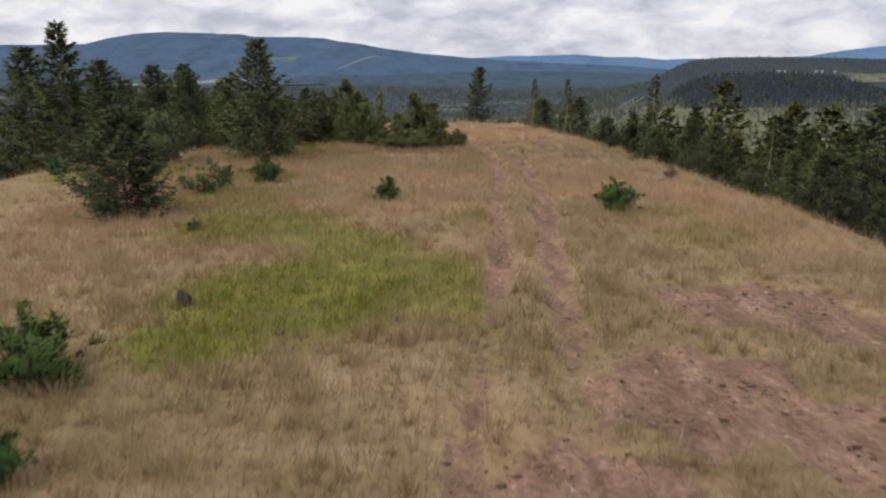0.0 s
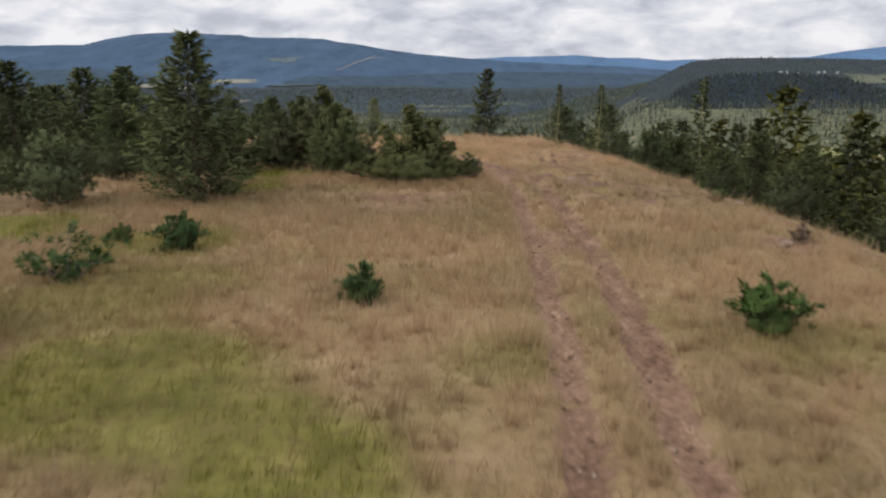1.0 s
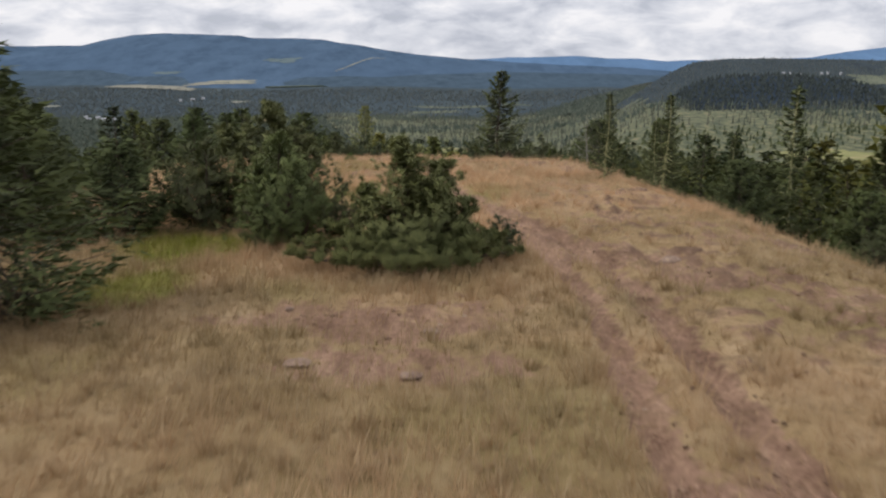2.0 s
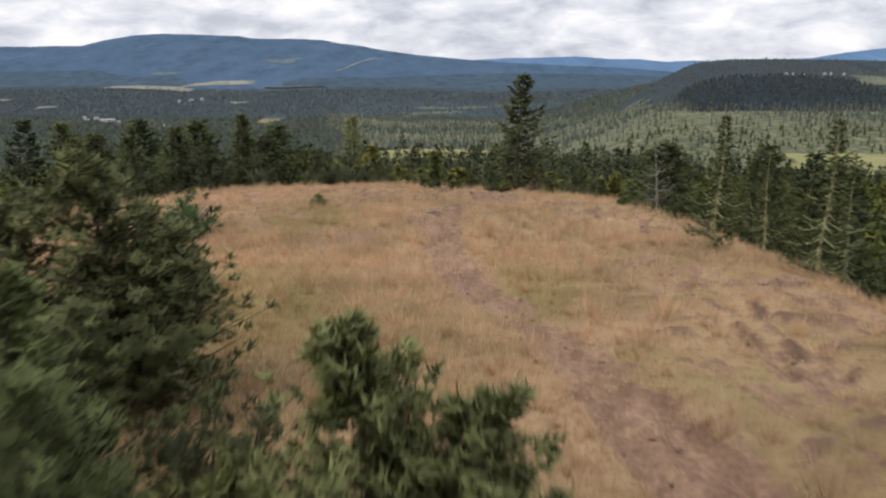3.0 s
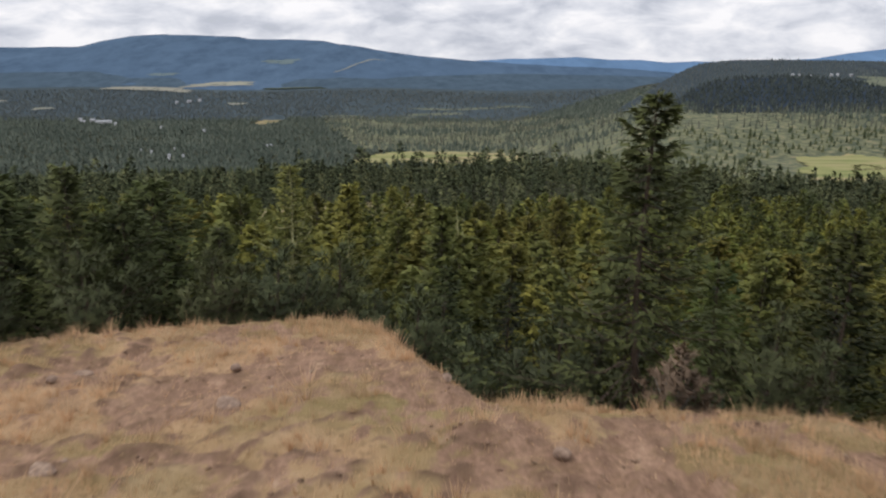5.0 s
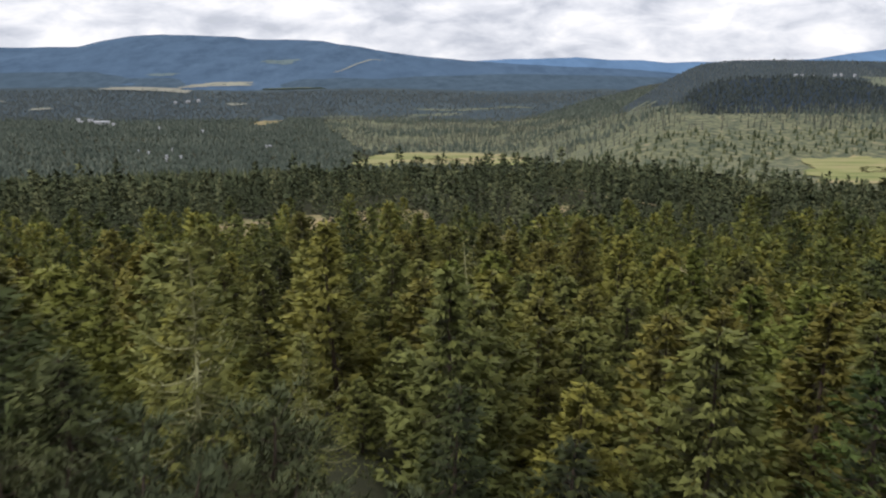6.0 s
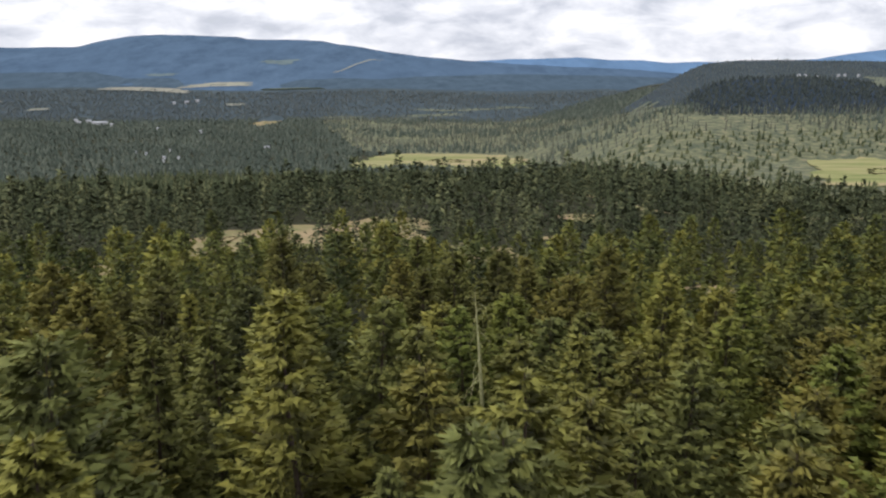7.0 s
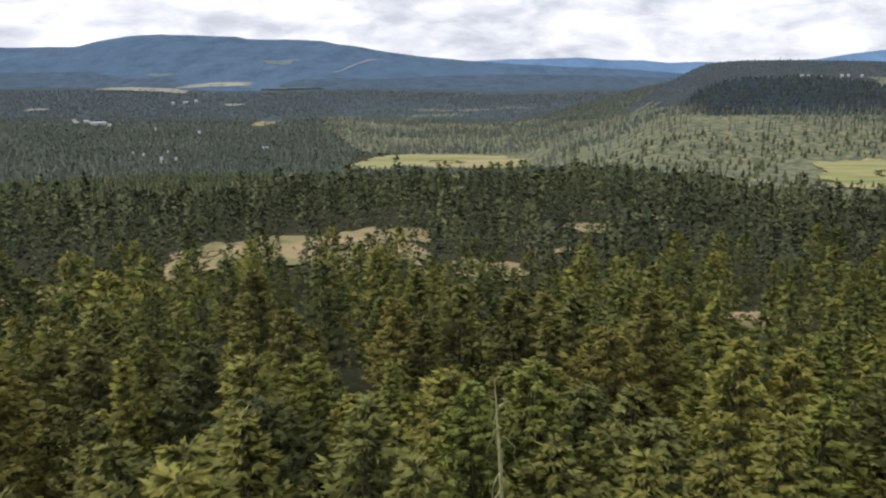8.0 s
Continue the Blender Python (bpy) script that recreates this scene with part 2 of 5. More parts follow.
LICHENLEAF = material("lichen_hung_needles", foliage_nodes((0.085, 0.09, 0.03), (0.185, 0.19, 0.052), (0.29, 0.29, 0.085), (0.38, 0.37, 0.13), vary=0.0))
BARK = material("conifer_bark", bark_nodes((0.045, 0.032, 0.024), (0.13, 0.10, 0.08)))
DEAD = material("weathered_dead_wood", bark_nodes((0.13, 0.12, 0.105), (0.30, 0.28, 0.25)))
LICHEN = material("lichen_covered_twigs", plain_nodes([(0.3, (0.24, 0.235, 0.11)), (0.7, (0.43, 0.42, 0.23))], 8))
RUSTBUSH = material("withered_shrub_leaves", foliage_nodes((0.09, 0.06, 0.045), (0.19, 0.135, 0.10), (0.30, 0.23, 0.17), (0.36, 0.28, 0.21), vary=0.2))
ROCK = material("weathered_rock", plain_nodes([(0.3, (0.12, 0.08, 0.06)), (0.5, (0.21, 0.145, 0.11)), (0.7, (0.34, 0.25, 0.18))], 7.0, 0.9, None, 0.06))
CLOD = material("soil_clods", clod_nodes)
DARKROCK = material("dark_stump", plain_nodes([(0.3, (0.02, 0.018, 0.02)), (0.7, (0.08, 0.07, 0.075))], 12, 0.8, None, 0.04))
PALEROCK = material("pale_stone", plain_nodes([(0.3, (0.38, 0.34, 0.28)), (0.7, (0.56, 0.51, 0.44))], 9, 0.9, None, 0.03))
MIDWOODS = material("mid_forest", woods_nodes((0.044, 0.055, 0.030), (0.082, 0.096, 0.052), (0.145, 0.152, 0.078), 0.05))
# base colour paler and greyer than nearer woods: painted haze
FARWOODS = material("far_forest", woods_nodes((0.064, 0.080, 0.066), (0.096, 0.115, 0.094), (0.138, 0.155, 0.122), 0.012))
# darker copy of the far woods: cloud shadow painted into the base colour
HILLWOODS = material("cloud_shadowed_wood", woods_nodes((0.032, 0.041, 0.040), (0.046, 0.057, 0.055), (0.066, 0.078, 0.072), 0.012))
# farther still, so more blue haze is mixed into the base colour
HAZEWOODS = material("far_hazed_woods", woods_nodes((0.076, 0.090, 0.092), (0.094, 0.110, 0.112), (0.116, 0.132, 0.128), 0.012))
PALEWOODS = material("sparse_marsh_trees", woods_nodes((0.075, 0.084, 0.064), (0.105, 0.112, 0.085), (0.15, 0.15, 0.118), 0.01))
FIELD = material("hay_field", plain_nodes([(0.35, (0.13, 0.15, 0.05)), (0.5, (0.205, 0.205, 0.082)), (0.62, (0.27, 0.215, 0.12))], 0.02, 0.95, (0.4, 2.0, 1)))
MARSH = material("marsh_meadow", plain_nodes([(0.34, (0.045, 0.056, 0.038)), (0.45, (0.076, 0.088, 0.054)), (0.52, (0.104, 0.110, 0.064)), (0.58, (0.142, 0.142, 0.076)), (0.66, (0.180, 0.155, 0.098))], 0.085, 0.95, (1, 1, 1)))
# far hills: the third colour is emitted, in place of haze in the air
MOUNTAIN = material("mountain_haze_glow", haze_glow_nodes((0.014, 0.022, 0.028), (0.030, 0.042, 0.048), (0.065, 0.104, 0.178), (0.024, 0.036, 0.046), 0.009))
FOOTHILL = material("foothill_haze_glow", haze_glow_nodes((0.012, 0.019, 0.022), (0.028, 0.038, 0.039), (0.054, 0.080, 0.122), (0.022, 0.032, 0.036), 0.022))
LOWHILL = material("wooded_low_hills", haze_glow_nodes((0.014, 0.020, 0.022), (0.040, 0.048, 0.045), (0.044, 0.058, 0.074), (0.024, 0.031, 0.034), 0.03))
RIDGE = material("far_ridge_haze_glow", haze_glow_nodes((0.02, 0.03, 0.04), (0.03, 0.04, 0.05), (0.11, 0.20, 0.36), (0.03, 0.04, 0.05), 0.004))
# dark throughout, standing in for the cloud shadow over this hill
DARKHILL = material("cloud_shadowed_hill", haze_glow_nodes((0.010, 0.014, 0.017), (0.021, 0.027, 0.029), (0.019, 0.027, 0.047), (0.018, 0.024, 0.027), 0.012))
CLEARING = material("dry_clearing", plain_nodes([(0.35, (0.105, 0.115, 0.04)), (0.5, (0.20, 0.165, 0.082)), (0.65, (0.27, 0.195, 0.115))], 0.09, 0.95))
UPPERHILL = material("slope_haze_glow", haze_glow_nodes((0.012, 0.016, 0.020), (0.027, 0.032, 0.036), (0.034, 0.045, 0.054), (0.026, 0.030, 0.031), 0.02))
HAZY = material("faint_hazy_clearing", haze_glow_nodes((0.06, 0.07, 0.055), (0.09, 0.10, 0.08), (0.055, 0.090, 0.135), (0.07, 0.08, 0.06), 0.02))
OLIVE = material("hazy_olive_clearing", haze_glow_nodes((0.07, 0.08, 0.055), (0.15, 0.15, 0.10), (0.024, 0.034, 0.036), (0.10, 0.105, 0.072), 0.02))
CLEARCUT = material("hazy_clearing", haze_glow_nodes((0.13, 0.13, 0.10), (0.20, 0.19, 0.14), (0.075, 0.085, 0.088), (0.17, 0.155, 0.12), 0.01))
WALLS = material("pale_house_wall", plain_nodes([(0.3, (0.36, 0.37, 0.38)), (0.7, (0.5, 0.5, 0.5))], 3))
ROOFS = material("grey_metal_roof", plain_nodes([(0.3, (0.26, 0.27, 0.30)), (0.7, (0.4, 0.41, 0.43))], 3, 0.6))
# ---- lie of the land ----
def lerp_table(v, table):
    return np.interp(v, [a for a, _ in table], [b for _, b in table])


TOP = [(-80, 0.0), (0, 0.15), (15, 0.25), (25, 0.4), (40, 0.22), (47, -0.1), (52, -0.28), (66, -0.38), (73, -1.25), (80, -1.9), (88, -2.9), (94, -4.0), (100, -4.6)]
RIGHT = [(-80, 15), (20, 13.2), (45, 12.6), (52, 12.2), (56, 11.6), (60, 10.7), (64, 10.1), (69, 9.9), (73, 10.4), (78, 11.0), (80, 11.0), (84, 10.0), (92, 8.0)]
LEFT = [(-80, -22), (20, -21), (45, -19), (60, -17), (73, -16), (82, -15.5), (92, -13.5)]
FALL = [(0, 0), (3, 0.9), (25, 9.8), (50, 18.0), (100, 22.5), (160, 28), (310, 45), (660, 101), (960, 136), (1310, 164), (1700, 168), (6000, 168)]


# the valley's eastern side lies higher and rises towards the dark hill
EAST = [(600, -125), (760, -114), (1000, -113), (1150, -92), (1281, -80), (1500, -78), (6000, -76)]
FRONT = [(-18, 88), (-12, 90.5), (-7, 92), (-3.5, 93), (-1.8, 91.5), (0, 86.5), (1.5, 83.0), (4, 82.6), (8, 83.0)]


def wobble(x, y, size, seed):
    """Smooth, cheap relief: a few crossed waves."""
    a = np.sin(x / size + 1.7 * seed) * np.cos(y / (size * 1.3) - 0.6 * seed)
    b = np.sin((x + y) / (size * 0.57) + 2.9 * seed) * np.cos((x - 0.7 * y) / (size * 0.71) + seed)
    c = np.sin((1.3 * x - y) / (size * 0.31) + 0.4 * seed) * np.sin((x + 1.6 * y) / (size * 0.37) - seed)
    return (a + 0.55 * b + 0.25 * c) / 1.8


def outside(x, y):
    """Metres past the rim of the hilltop (negative on top)."""
    a = x - lerp_table(y, RIGHT)
    b = lerp_table(y, LEFT) - x
    c = y - lerp_table(x, FRONT)
    d = -60.0 - y
    m = np.maximum(np.maximum(a, b), np.maximum(c, d))
    corner = np.hypot(np.maximum(a, b).clip(0), c.clip(0))
    return np.where((np.maximum(a, b) > 0) & (c > 0), corner, m)


def ground_z(x, y):
    x, y = np.asarray(x, float), np.asarray(y, float)
    e = outside(x, y)
    top = lerp_table(y, TOP) - 0.0016 * np.clip(np.abs(x - 2) - 4, 0, 14) ** 2
    top = top - 0.065 * np.clip(x - 2.5, 0, 9) * np.clip((y - 72) / 8, 0, 1)
    e2 = e + 2.0
    fall = lerp_table(e2.clip(0), FALL)
    near = np.clip(1 - e / 60, 0, 1)
    far = np.clip((e - 40) / 400, 0, 1)
    z = top - fall + near * (0.10 * wobble(x, y, 5.0, 1) + 0.045 * wobble(x, y, 1.7, 2))
    z = z + np.clip(e / 30, 0, 1) * 1.2 * wobble(x, y, 23.0, 3) + far * 5.0 * wobble(x, y, 170.0, 4)
    z = z + np.clip((e - 140) / 150, 0, 1) * np.clip((1000 - e) / 300, 0, 1) * 7.0 * wobble(x, y, 45.0, 6)
    east = np.clip((x / np.maximum(y, 1.0) - 0.10) / 0.23, 0, 1)
    east = east * east * (3 - 2 * east) * np.clip((y - 600) / 120, 0, 1)
    return z + east * np.maximum(lerp_table(y, EAST) + 1.5 * wobble(x, y, 170.0, 4) - z, 0)


# ---- cover of the hilltop ----
RUT_LEFT = [(-8, 0.1), (0, 0.2), (8, 0.4), (10.6, 0.8), (13.9, 1.3), (17.6, 1.8), (21.5, 2.2), (25, 2.45), (29.5, 2.85), (35.8, 3.2), (40, 3.5), (45, 3.2), (50, 2.6)]
RUT_RIGHT = [(-8, 1.4), (0, 1.6), (7.8, 2.0), (10.2, 2.3), (13.2, 2.65), (17.5, 3.1), (21.5, 3.55), (25, 3.9), (29.6, 4.35), (35.8, 4.5), (40, 4.6), (44, 4.4), (50, 3.4)]
PATH = [(43, 3.9), (46, 3.8), (50, 3.2), (54, 2.0), (57, 1.0), (61, 0.6), (65, 0.6), (68, 1.2), (71, 2.0), (76, 3.2), (82, 4.4)]
BARE = [(6.6, 14.6, 3.1, 1.7), (8.6, 13.2, 2.2, 1.6), (3.75, 31.3, 1.0, 1.7), (4.2, 10.2, 2.4, 2.2), (2.0, 7.0, 1.4, 2.0), (6.0, 9.0, 2.6, 1.6), (5.9, 43.4, 1.8, 0.9), (4.9, 45.2, 1.0, 0.8), (6.2, 41.2, 1.0, 0.8), (9.0, 49.0, 2.2, 0.5), (7.2, 41.0, 2.0, 0.35), (8.4, 38.3, 1.3, 0.3)]
BARE_FAR = [(8.4, 56.5, 3.2, 0.45), (-2.6, 74.0, 0.8, 2.8), (-9.4, 74.8, 2.2, 1.6), (-7.4, 69.2, 1.5, 0.7), (-6.2, 78.5, 2.6, 0.5), (3.6, 73.5, 1.5, 3.6), (6.3, 70.5, 2.0, 2.4), (7.5, 63.0, 1.6, 1.2),
        (0.0, 67.2, 1.4, 0.6), (1.6, 78.5, 2.0, 1.6), (-4.4, 83.0, 2.8, 2.2), (0.0, 84.2, 2.6, 1.2), (9.6, 30.5, 0.9, 1.2), (-1.0, 38.4, 3.4, 1.3), (-0.5, 36.0, 2.4, 1.0), (-9.0, 84.0, 2.0, 1.0), (11.5, 34.0, 1.2, 2.4), (11.6, 29.0, 0.7, 3.6), (11.0, 39.5, 0.6, 3.0), (10.6, 46.0, 0.5, 3.0)]
LUSH = [(-4.6, 21.6, 3.0, 2.8, 0.8), (-1.7, 18.8, 1.6, 2.2, 0.85), (-7.0, 25.5, 2.6, 2.2, 0.5), (-2.4, 15.4, 3.2, 3.2, 1.0), (-4.0, 12.6, 1.5, 1.5, 1.0), (0.2, 15.8, 1.6, 3.0, 0.8), (-2.6, 20.6, 1.6, 1.4, 0.75), (-7.0, 31.2, 2.4, 2.0, 0.7), (-6.0, 27.4, 2.6, 1.6, 0.5), (-6.3, 40.8, 1.3, 1.6, 0.9),
        (-6.8, 45.4, 2.0, 2.2, 1.1), (1.2, 22.6, 1.0, 1.2, 0.45), (-13.5, 33.5, 4.0, 2.6, 0.9), (7.6, 20.0, 1.6, 1.4, 0.45), (6.8, 23.0, 2.0, 1.4, 0.4), (-4.0, 66.5, 1.8, 4.5, 0.3), (0.8, 72.5, 0.8, 3.0, 0.16), (-4.0, 55.0, 2.0, 3.5, 0.35), (2.6, 56.5, 1.4, 2.4, 0.35)]


def line_mask(x, y, line, half, soft):
    d = np.abs(x - lerp_table(y, line))
    inside = (y > line[0][0]) & (y < line[-1][0])
    return np.clip((half + soft - d) / soft, 0, 1) * inside


def soil_at(x, y):
    n = wobble(x, y, 0.8, 7)
    m = np.maximum(line_mask(x, y, RUT_LEFT, 0.20, 0.22), line_mask(x, y, RUT_RIGHT, 0.25, 0.22)) * (1.0 + 0.45 * wobble(x, y, 1.3, 8)) * np.interp(y, [8, 22], [0.5, 1.0])
    m = np.maximum(m, line_mask(x, y, PATH, 0.4, 0.6) * (0.8 + 0.4 * n))
    for cx, cy, rx, ry in BARE + BARE_FAR:
        d = np.hypot((x - cx) / rx, (y - cy) / ry) + 0.45 * n + 0.3 * wobble(x, y, 0.33, 9)
        m = np.maximum(m, np.clip((1.15 - d) / 0.5, 0, 1) * np.where(cy > 30, 0.72, 0.95))
    # worn spots between the clumps of grass
    worn = np.clip((wobble(x, y, 0.95, 21) + 0.55 * wobble(x, y, 0.4, 22) - 0.05) / 0.14, 0, 1)
    where = np.maximum(np.clip((y - 56) / 9, 0, 1) * np.clip(np.interp(y, [60, 76], [0.5, 0.9]) + 0.8 * wobble(x, y, 3.4, 18), 0, 1), np.clip((x - 3.2) / 2, 0, 1) * np.clip((y - 34) / 5, 0, 1) * 0.55)
    m = np.maximum(m, 0.95 * worn * where)
    return m


def lush_at(x, y):
    n = 0.22 * wobble(x, y, 1.2, 5) + 0.12 * wobble(x, y, 0.4, 6)
    m = np.zeros_like(x)
    for cx, cy, rx, ry, s in LUSH:
        d = np.hypot((x - cx) / rx, (y - cy) / ry) + n
        m = np.maximum(m, np.clip((1.12 - d) / 0.45, 0, 1) * s)
    return m.clip(0, 1)


def ledges(x, y):
    """Small eroded steps where the soil lies bare."""
    n = wobble(x, y, 2.1, 15) * 2.2 + wobble(x, y, 0.9, 16) * 1.1 + 0.12 * x + 0.2 * y
    step = n - np.floor(n)
    return np.interp(y, [45, 66], [0.16, 0.20]) * np.clip(step / 0.86, 0, 1) ** 2 * np.clip((0.99 - step) / 0.06, 0, 1)


def stony_at(x, y):
    far = np.clip((y - 61) / 6, 0, 1) * np.clip(0.55 + 0.8 * wobble(x, y, 2.9, 18), 0, 1)
    near = np.exp(-((x - 7.0) / 3.2) ** 2) * np.clip((y - 33) / 4, 0, 1) * np.clip((59 - y) / 4, 0, 1) * 0.9
    return np.clip(np.maximum(far, near), 0, 1)


def ledge_lip(x, y):
    n = wobble(x, y, 2.1, 15) * 2.2 + wobble(x, y, 0.9, 16) * 1.1 + 0.12 * x + 0.2 * y
    step = n - np.floor(n)
    return np.clip((step - 0.66) / 0.12, 0, 1) * stony_at(x, y)


def rut_depth(x, y):
    stony = stony_at(x, y) + 0.6 * soil_at(x, y)
    return -ledges(x, y) * np.clip(stony, 0, 1) + 0.09 * np.maximum(line_mask(x, y, RUT_LEFT, 0.16, 0.28), line_mask(x, y, RUT_RIGHT, 0.16, 0.28)) + np.interp(y, [45, 60], [0.12, 0.19]) * soil_at(x, y)


def mesh_of(name, verts, faces, mat, smooth=False):
    """A mesh from arrays: faces are (n, 3) or (n, 4)."""
    me = bpy.data.meshes.new(name)
    verts, faces = np.asarray(verts, np.float32), np.asarray(faces, np.int32)
    me.vertices.add(len(verts))
    me.vertices.foreach_set("co", verts.ravel())
    me.loops.add(faces.size)
    me.loops.foreach_set("vertex_index", faces.ravel())
    me.polygons.add(len(faces))
    me.polygons.foreach_set("loop_start", np.arange(len(faces), dtype=np.int32) * faces.shape[1])
    if smooth:
        me.polygons.foreach_set("use_smooth", np.ones(len(faces), bool))
    me.update(calc_edges=True)
    me.materials.append(mat)
    return me


def paint(me, name, rgb):
    """Shares of cover at each point of a mesh."""
    a = me.attributes.new(name, "FLOAT_COLOR", "POINT")
    full = np.ones((len(rgb), 4), np.float32)
    full[:, :3] = rgb
    a.data.foreach_set("color", full.ravel())


def graded(start, stop, step, far, growth):
    """Even steps from start to stop, then ever longer ones out to far."""
    v = list(np.arange(start, stop, step))
    s = step
    while v[-1] < far:
        s *= growth
        v.append(v[-1] + s)
    return v


def grid_faces(nx, ny):
    i = (np.arange(ny - 1)[:, None] * nx + np.arange(nx - 1)[None]).ravel()
    return np.stack([i, i + 1, i + nx + 1, i + nx], 1)


gx_right = graded(0, 13, 0.29, 6500, 1.085)
gx = np.array([-v for v in gx_right[:0:-1]] + gx_right)
gy_front = graded(4, 94, 0.27, 7000, 1.065)
gy_back = graded(-4, 10, 1.0, 1500, 1.2)
gy = np.array([-v for v in gy_back[::-1]] + gy_front)
gy = np.unique(gy)
GX, GY = np.meshgrid(gx, gy)
fx, fy = GX.ravel(), GY.ravel()
e_all = outside(fx, fy)
fz = ground_z(fx, fy) - np.where(e_all < 6, rut_depth(fx, fy), 0)
rng = np.random.default_rng(5)
fz = fz + np.where(e_all < 8, rng.normal(0, 0.012, len(fx)), 0)
ground_mesh = mesh_of("ground", np.stack([fx, fy, fz], 1), grid_faces(len(gx), len(gy)), GROUND, True)
paint(ground_mesh, "cover", np.stack([np.maximum(soil_at(fx, fy), 0.9 * ledge_lip(fx, fy)) * (e_all < 8), lush_at(fx, fy), np.clip((e_all - 1.5 + 2.0 * wobble(fx, fy, 2.2, 3)) / 5, 0, 1)], 1))
step_at = wobble(fx, fy, 2.1, 15) * 2.2 + wobble(fx, fy, 0.9, 16) * 1.1 + 0.12 * fx + 0.2 * fy
step_at = step_at - np.floor(step_at)
# strip along each step's edge that carries the painted shadow line
ledge_shade_at = np.clip((step_at - 0.8) / 0.08, 0, 1) * stony_at(fx, fy) * (e_all < 4)
paint(ground_mesh, "ledge_shade", np.stack([ledge_shade_at] * 3, 1))
tagged(new("ground", ground_mesh), "dry grassy hilltop falling away to a wooded valley", "ground", kind="structure")


def blades(count, seed, keep, tall, wide):
    """Single grass blades where keep() says so: points, faces and cover shares."""
    r = np.random.default_rng(seed)
    x, y = np.where(r.random(count) < 0.8, r.uniform(-12, 11, count), r.uniform(-21, 14, count)), r.uniform(3, 95, count)
    # clumps
    cx, cy = np.round(x / 0.45) * 0.45, np.round(y / 0.45) * 0.45
    pull = r.uniform(0, 0.55, count) * (np.sin(cx * 12.9 + cy * 7.1) > -0.2)
    x, y = x + (cx + 0.2 * np.sin(cy * 37.7) - x) * pull, y + (cy + 0.2 * np.cos(cx * 29.3) - y) * pull
    ok = keep(x, y, r)
    x, y = x[ok], y[ok]
    n = len(x)
    z = ground_z(x, y) - rut_depth(x, y) - 0.02
    bare = 1 - 0.62 * np.clip(stony_at(x, y) + 0.6 * soil_at(x, y), 0, 1)
    lump = bare * 0.7 + 0.5 * wobble(x, y, 0.7, 11) * 0.6 + 0.25 * wobble(x, y, 4.0, 12)
    h = (tall[0] + (tall[1] - tall[0]) * r.random(n) ** 1.5) * lump.clip(0.24, 1.4)
    a = r.uniform(0, 2 * np.pi, n)
    w = r.uniform(wide[0], wide[1], n)
    lean = r.normal(0, 0.22, (n, 2)) * h[:, None] + np.array([0.10, 0.03]) * h[:, None]
    base = np.stack([x, y, z], 1)
    side = np.stack([np.cos(a) * w, np.sin(a) * w, np.zeros(n)], 1)
    tip = base + np.stack([lean[:, 0], lean[:, 1], h], 1)
    verts = np.stack([base - side, base + side, tip], 1).reshape(-1, 3)
    rust = np.clip(0.5 + 0.9 * wobble(x, y, 6.0, 14), 0, 1)
    cov = np.repeat(np.stack([np.zeros(n), lush_at(x, y), rust], 1), 3, 0)
    return verts, np.arange(3 * n).reshape(-1, 3), cov


def tall_keep(x, y, r):
    e = outside(x, y)
    return (e < 3.5) & (r.random(len(x)) > np.maximum(np.maximum(soil_at(x, y) * 1.2, ledge_lip(x, y) * 1.1), 0.55 * stony_at(x, y)))


def short_keep(x, y, r):
    return (outside(x, y) < 2) & (r.random(len(x)) > np.maximum(soil_at(x, y) * 0.62, 0.9 * ledge_lip(x, y)))


for name, count, seed, keep, tall, wide, label in (
        ("tall_grass", 390000, 21, tall_keep, (0.14, 0.60), (0.005, 0.013), "tall sun-bleached dry grass with greener patches on the hilltop"),
        ("short_grass", 120000, 22, short_keep, (0.05, 0.18), (0.012, 0.028), "short dry tufts of grass on stony brown soil")):
    v, f, cov = blades(count, seed, keep, tall, wide)
    me = mesh_of(name, v, f, GRASS)
    paint(me, "cover", cov)
    tagged(new(name, me), label, "grass", kind="stuff")


def tussocks(count, per, seed):
    """Thick bunches of bleached grass, leaning outwards from their middle."""
    r = np.random.default_rng(seed)
    x, y = r.uniform(-14, 12, count), r.uniform(5, 93, count)
    ok = (outside(x, y) < 1.5) & (soil_at(x, y) < 0.5) & (r.random(count) > 0.5 * stony_at(x, y)) & (lush_at(x, y) < 0.5)
    x, y = x[ok], y[ok]
    size = r.uniform(0.5, 1.25, len(x))
    x, y, size = np.repeat(x, per), np.repeat(y, per), np.repeat(size, per)
    n = len(x)
    a, d = r.uniform(0, 2 * np.pi, n), np.abs(r.normal(0, 0.11, n)) * size
    bx_, by_ = x + d * np.cos(a), y + d * np.sin(a)
    base = np.stack([bx_, by_, ground_z(bx_, by_) - rut_depth(bx_, by_) - 0.02], 1)
    h = r.uniform(0.2, 0.52, n) * size
    tip = base + np.stack([np.cos(a) * h * (0.25 + d * 1.6), np.sin(a) * h * (0.25 + d * 1.6), h], 1)
    t = r.uniform(0, 2 * np.pi, n)
    side = np.stack([np.cos(t), np.sin(t), np.zeros(n)], 1) * r.uniform(0.006, 0.014, (n, 1))
    verts = np.stack([base - side, base + side, tip], 1).reshape(-1, 3)
    return verts, np.arange(3 * n).reshape(-1, 3), np.repeat(np.stack([np.zeros(n), lush_at(bx_, by_) * 0.5, np.zeros(n)], 1), 3, 0)


v, f, cov = tussocks(5200, 28, 23)
me = mesh_of("grass_tussocks", v, f, GRASS)
paint(me, "cover", cov)
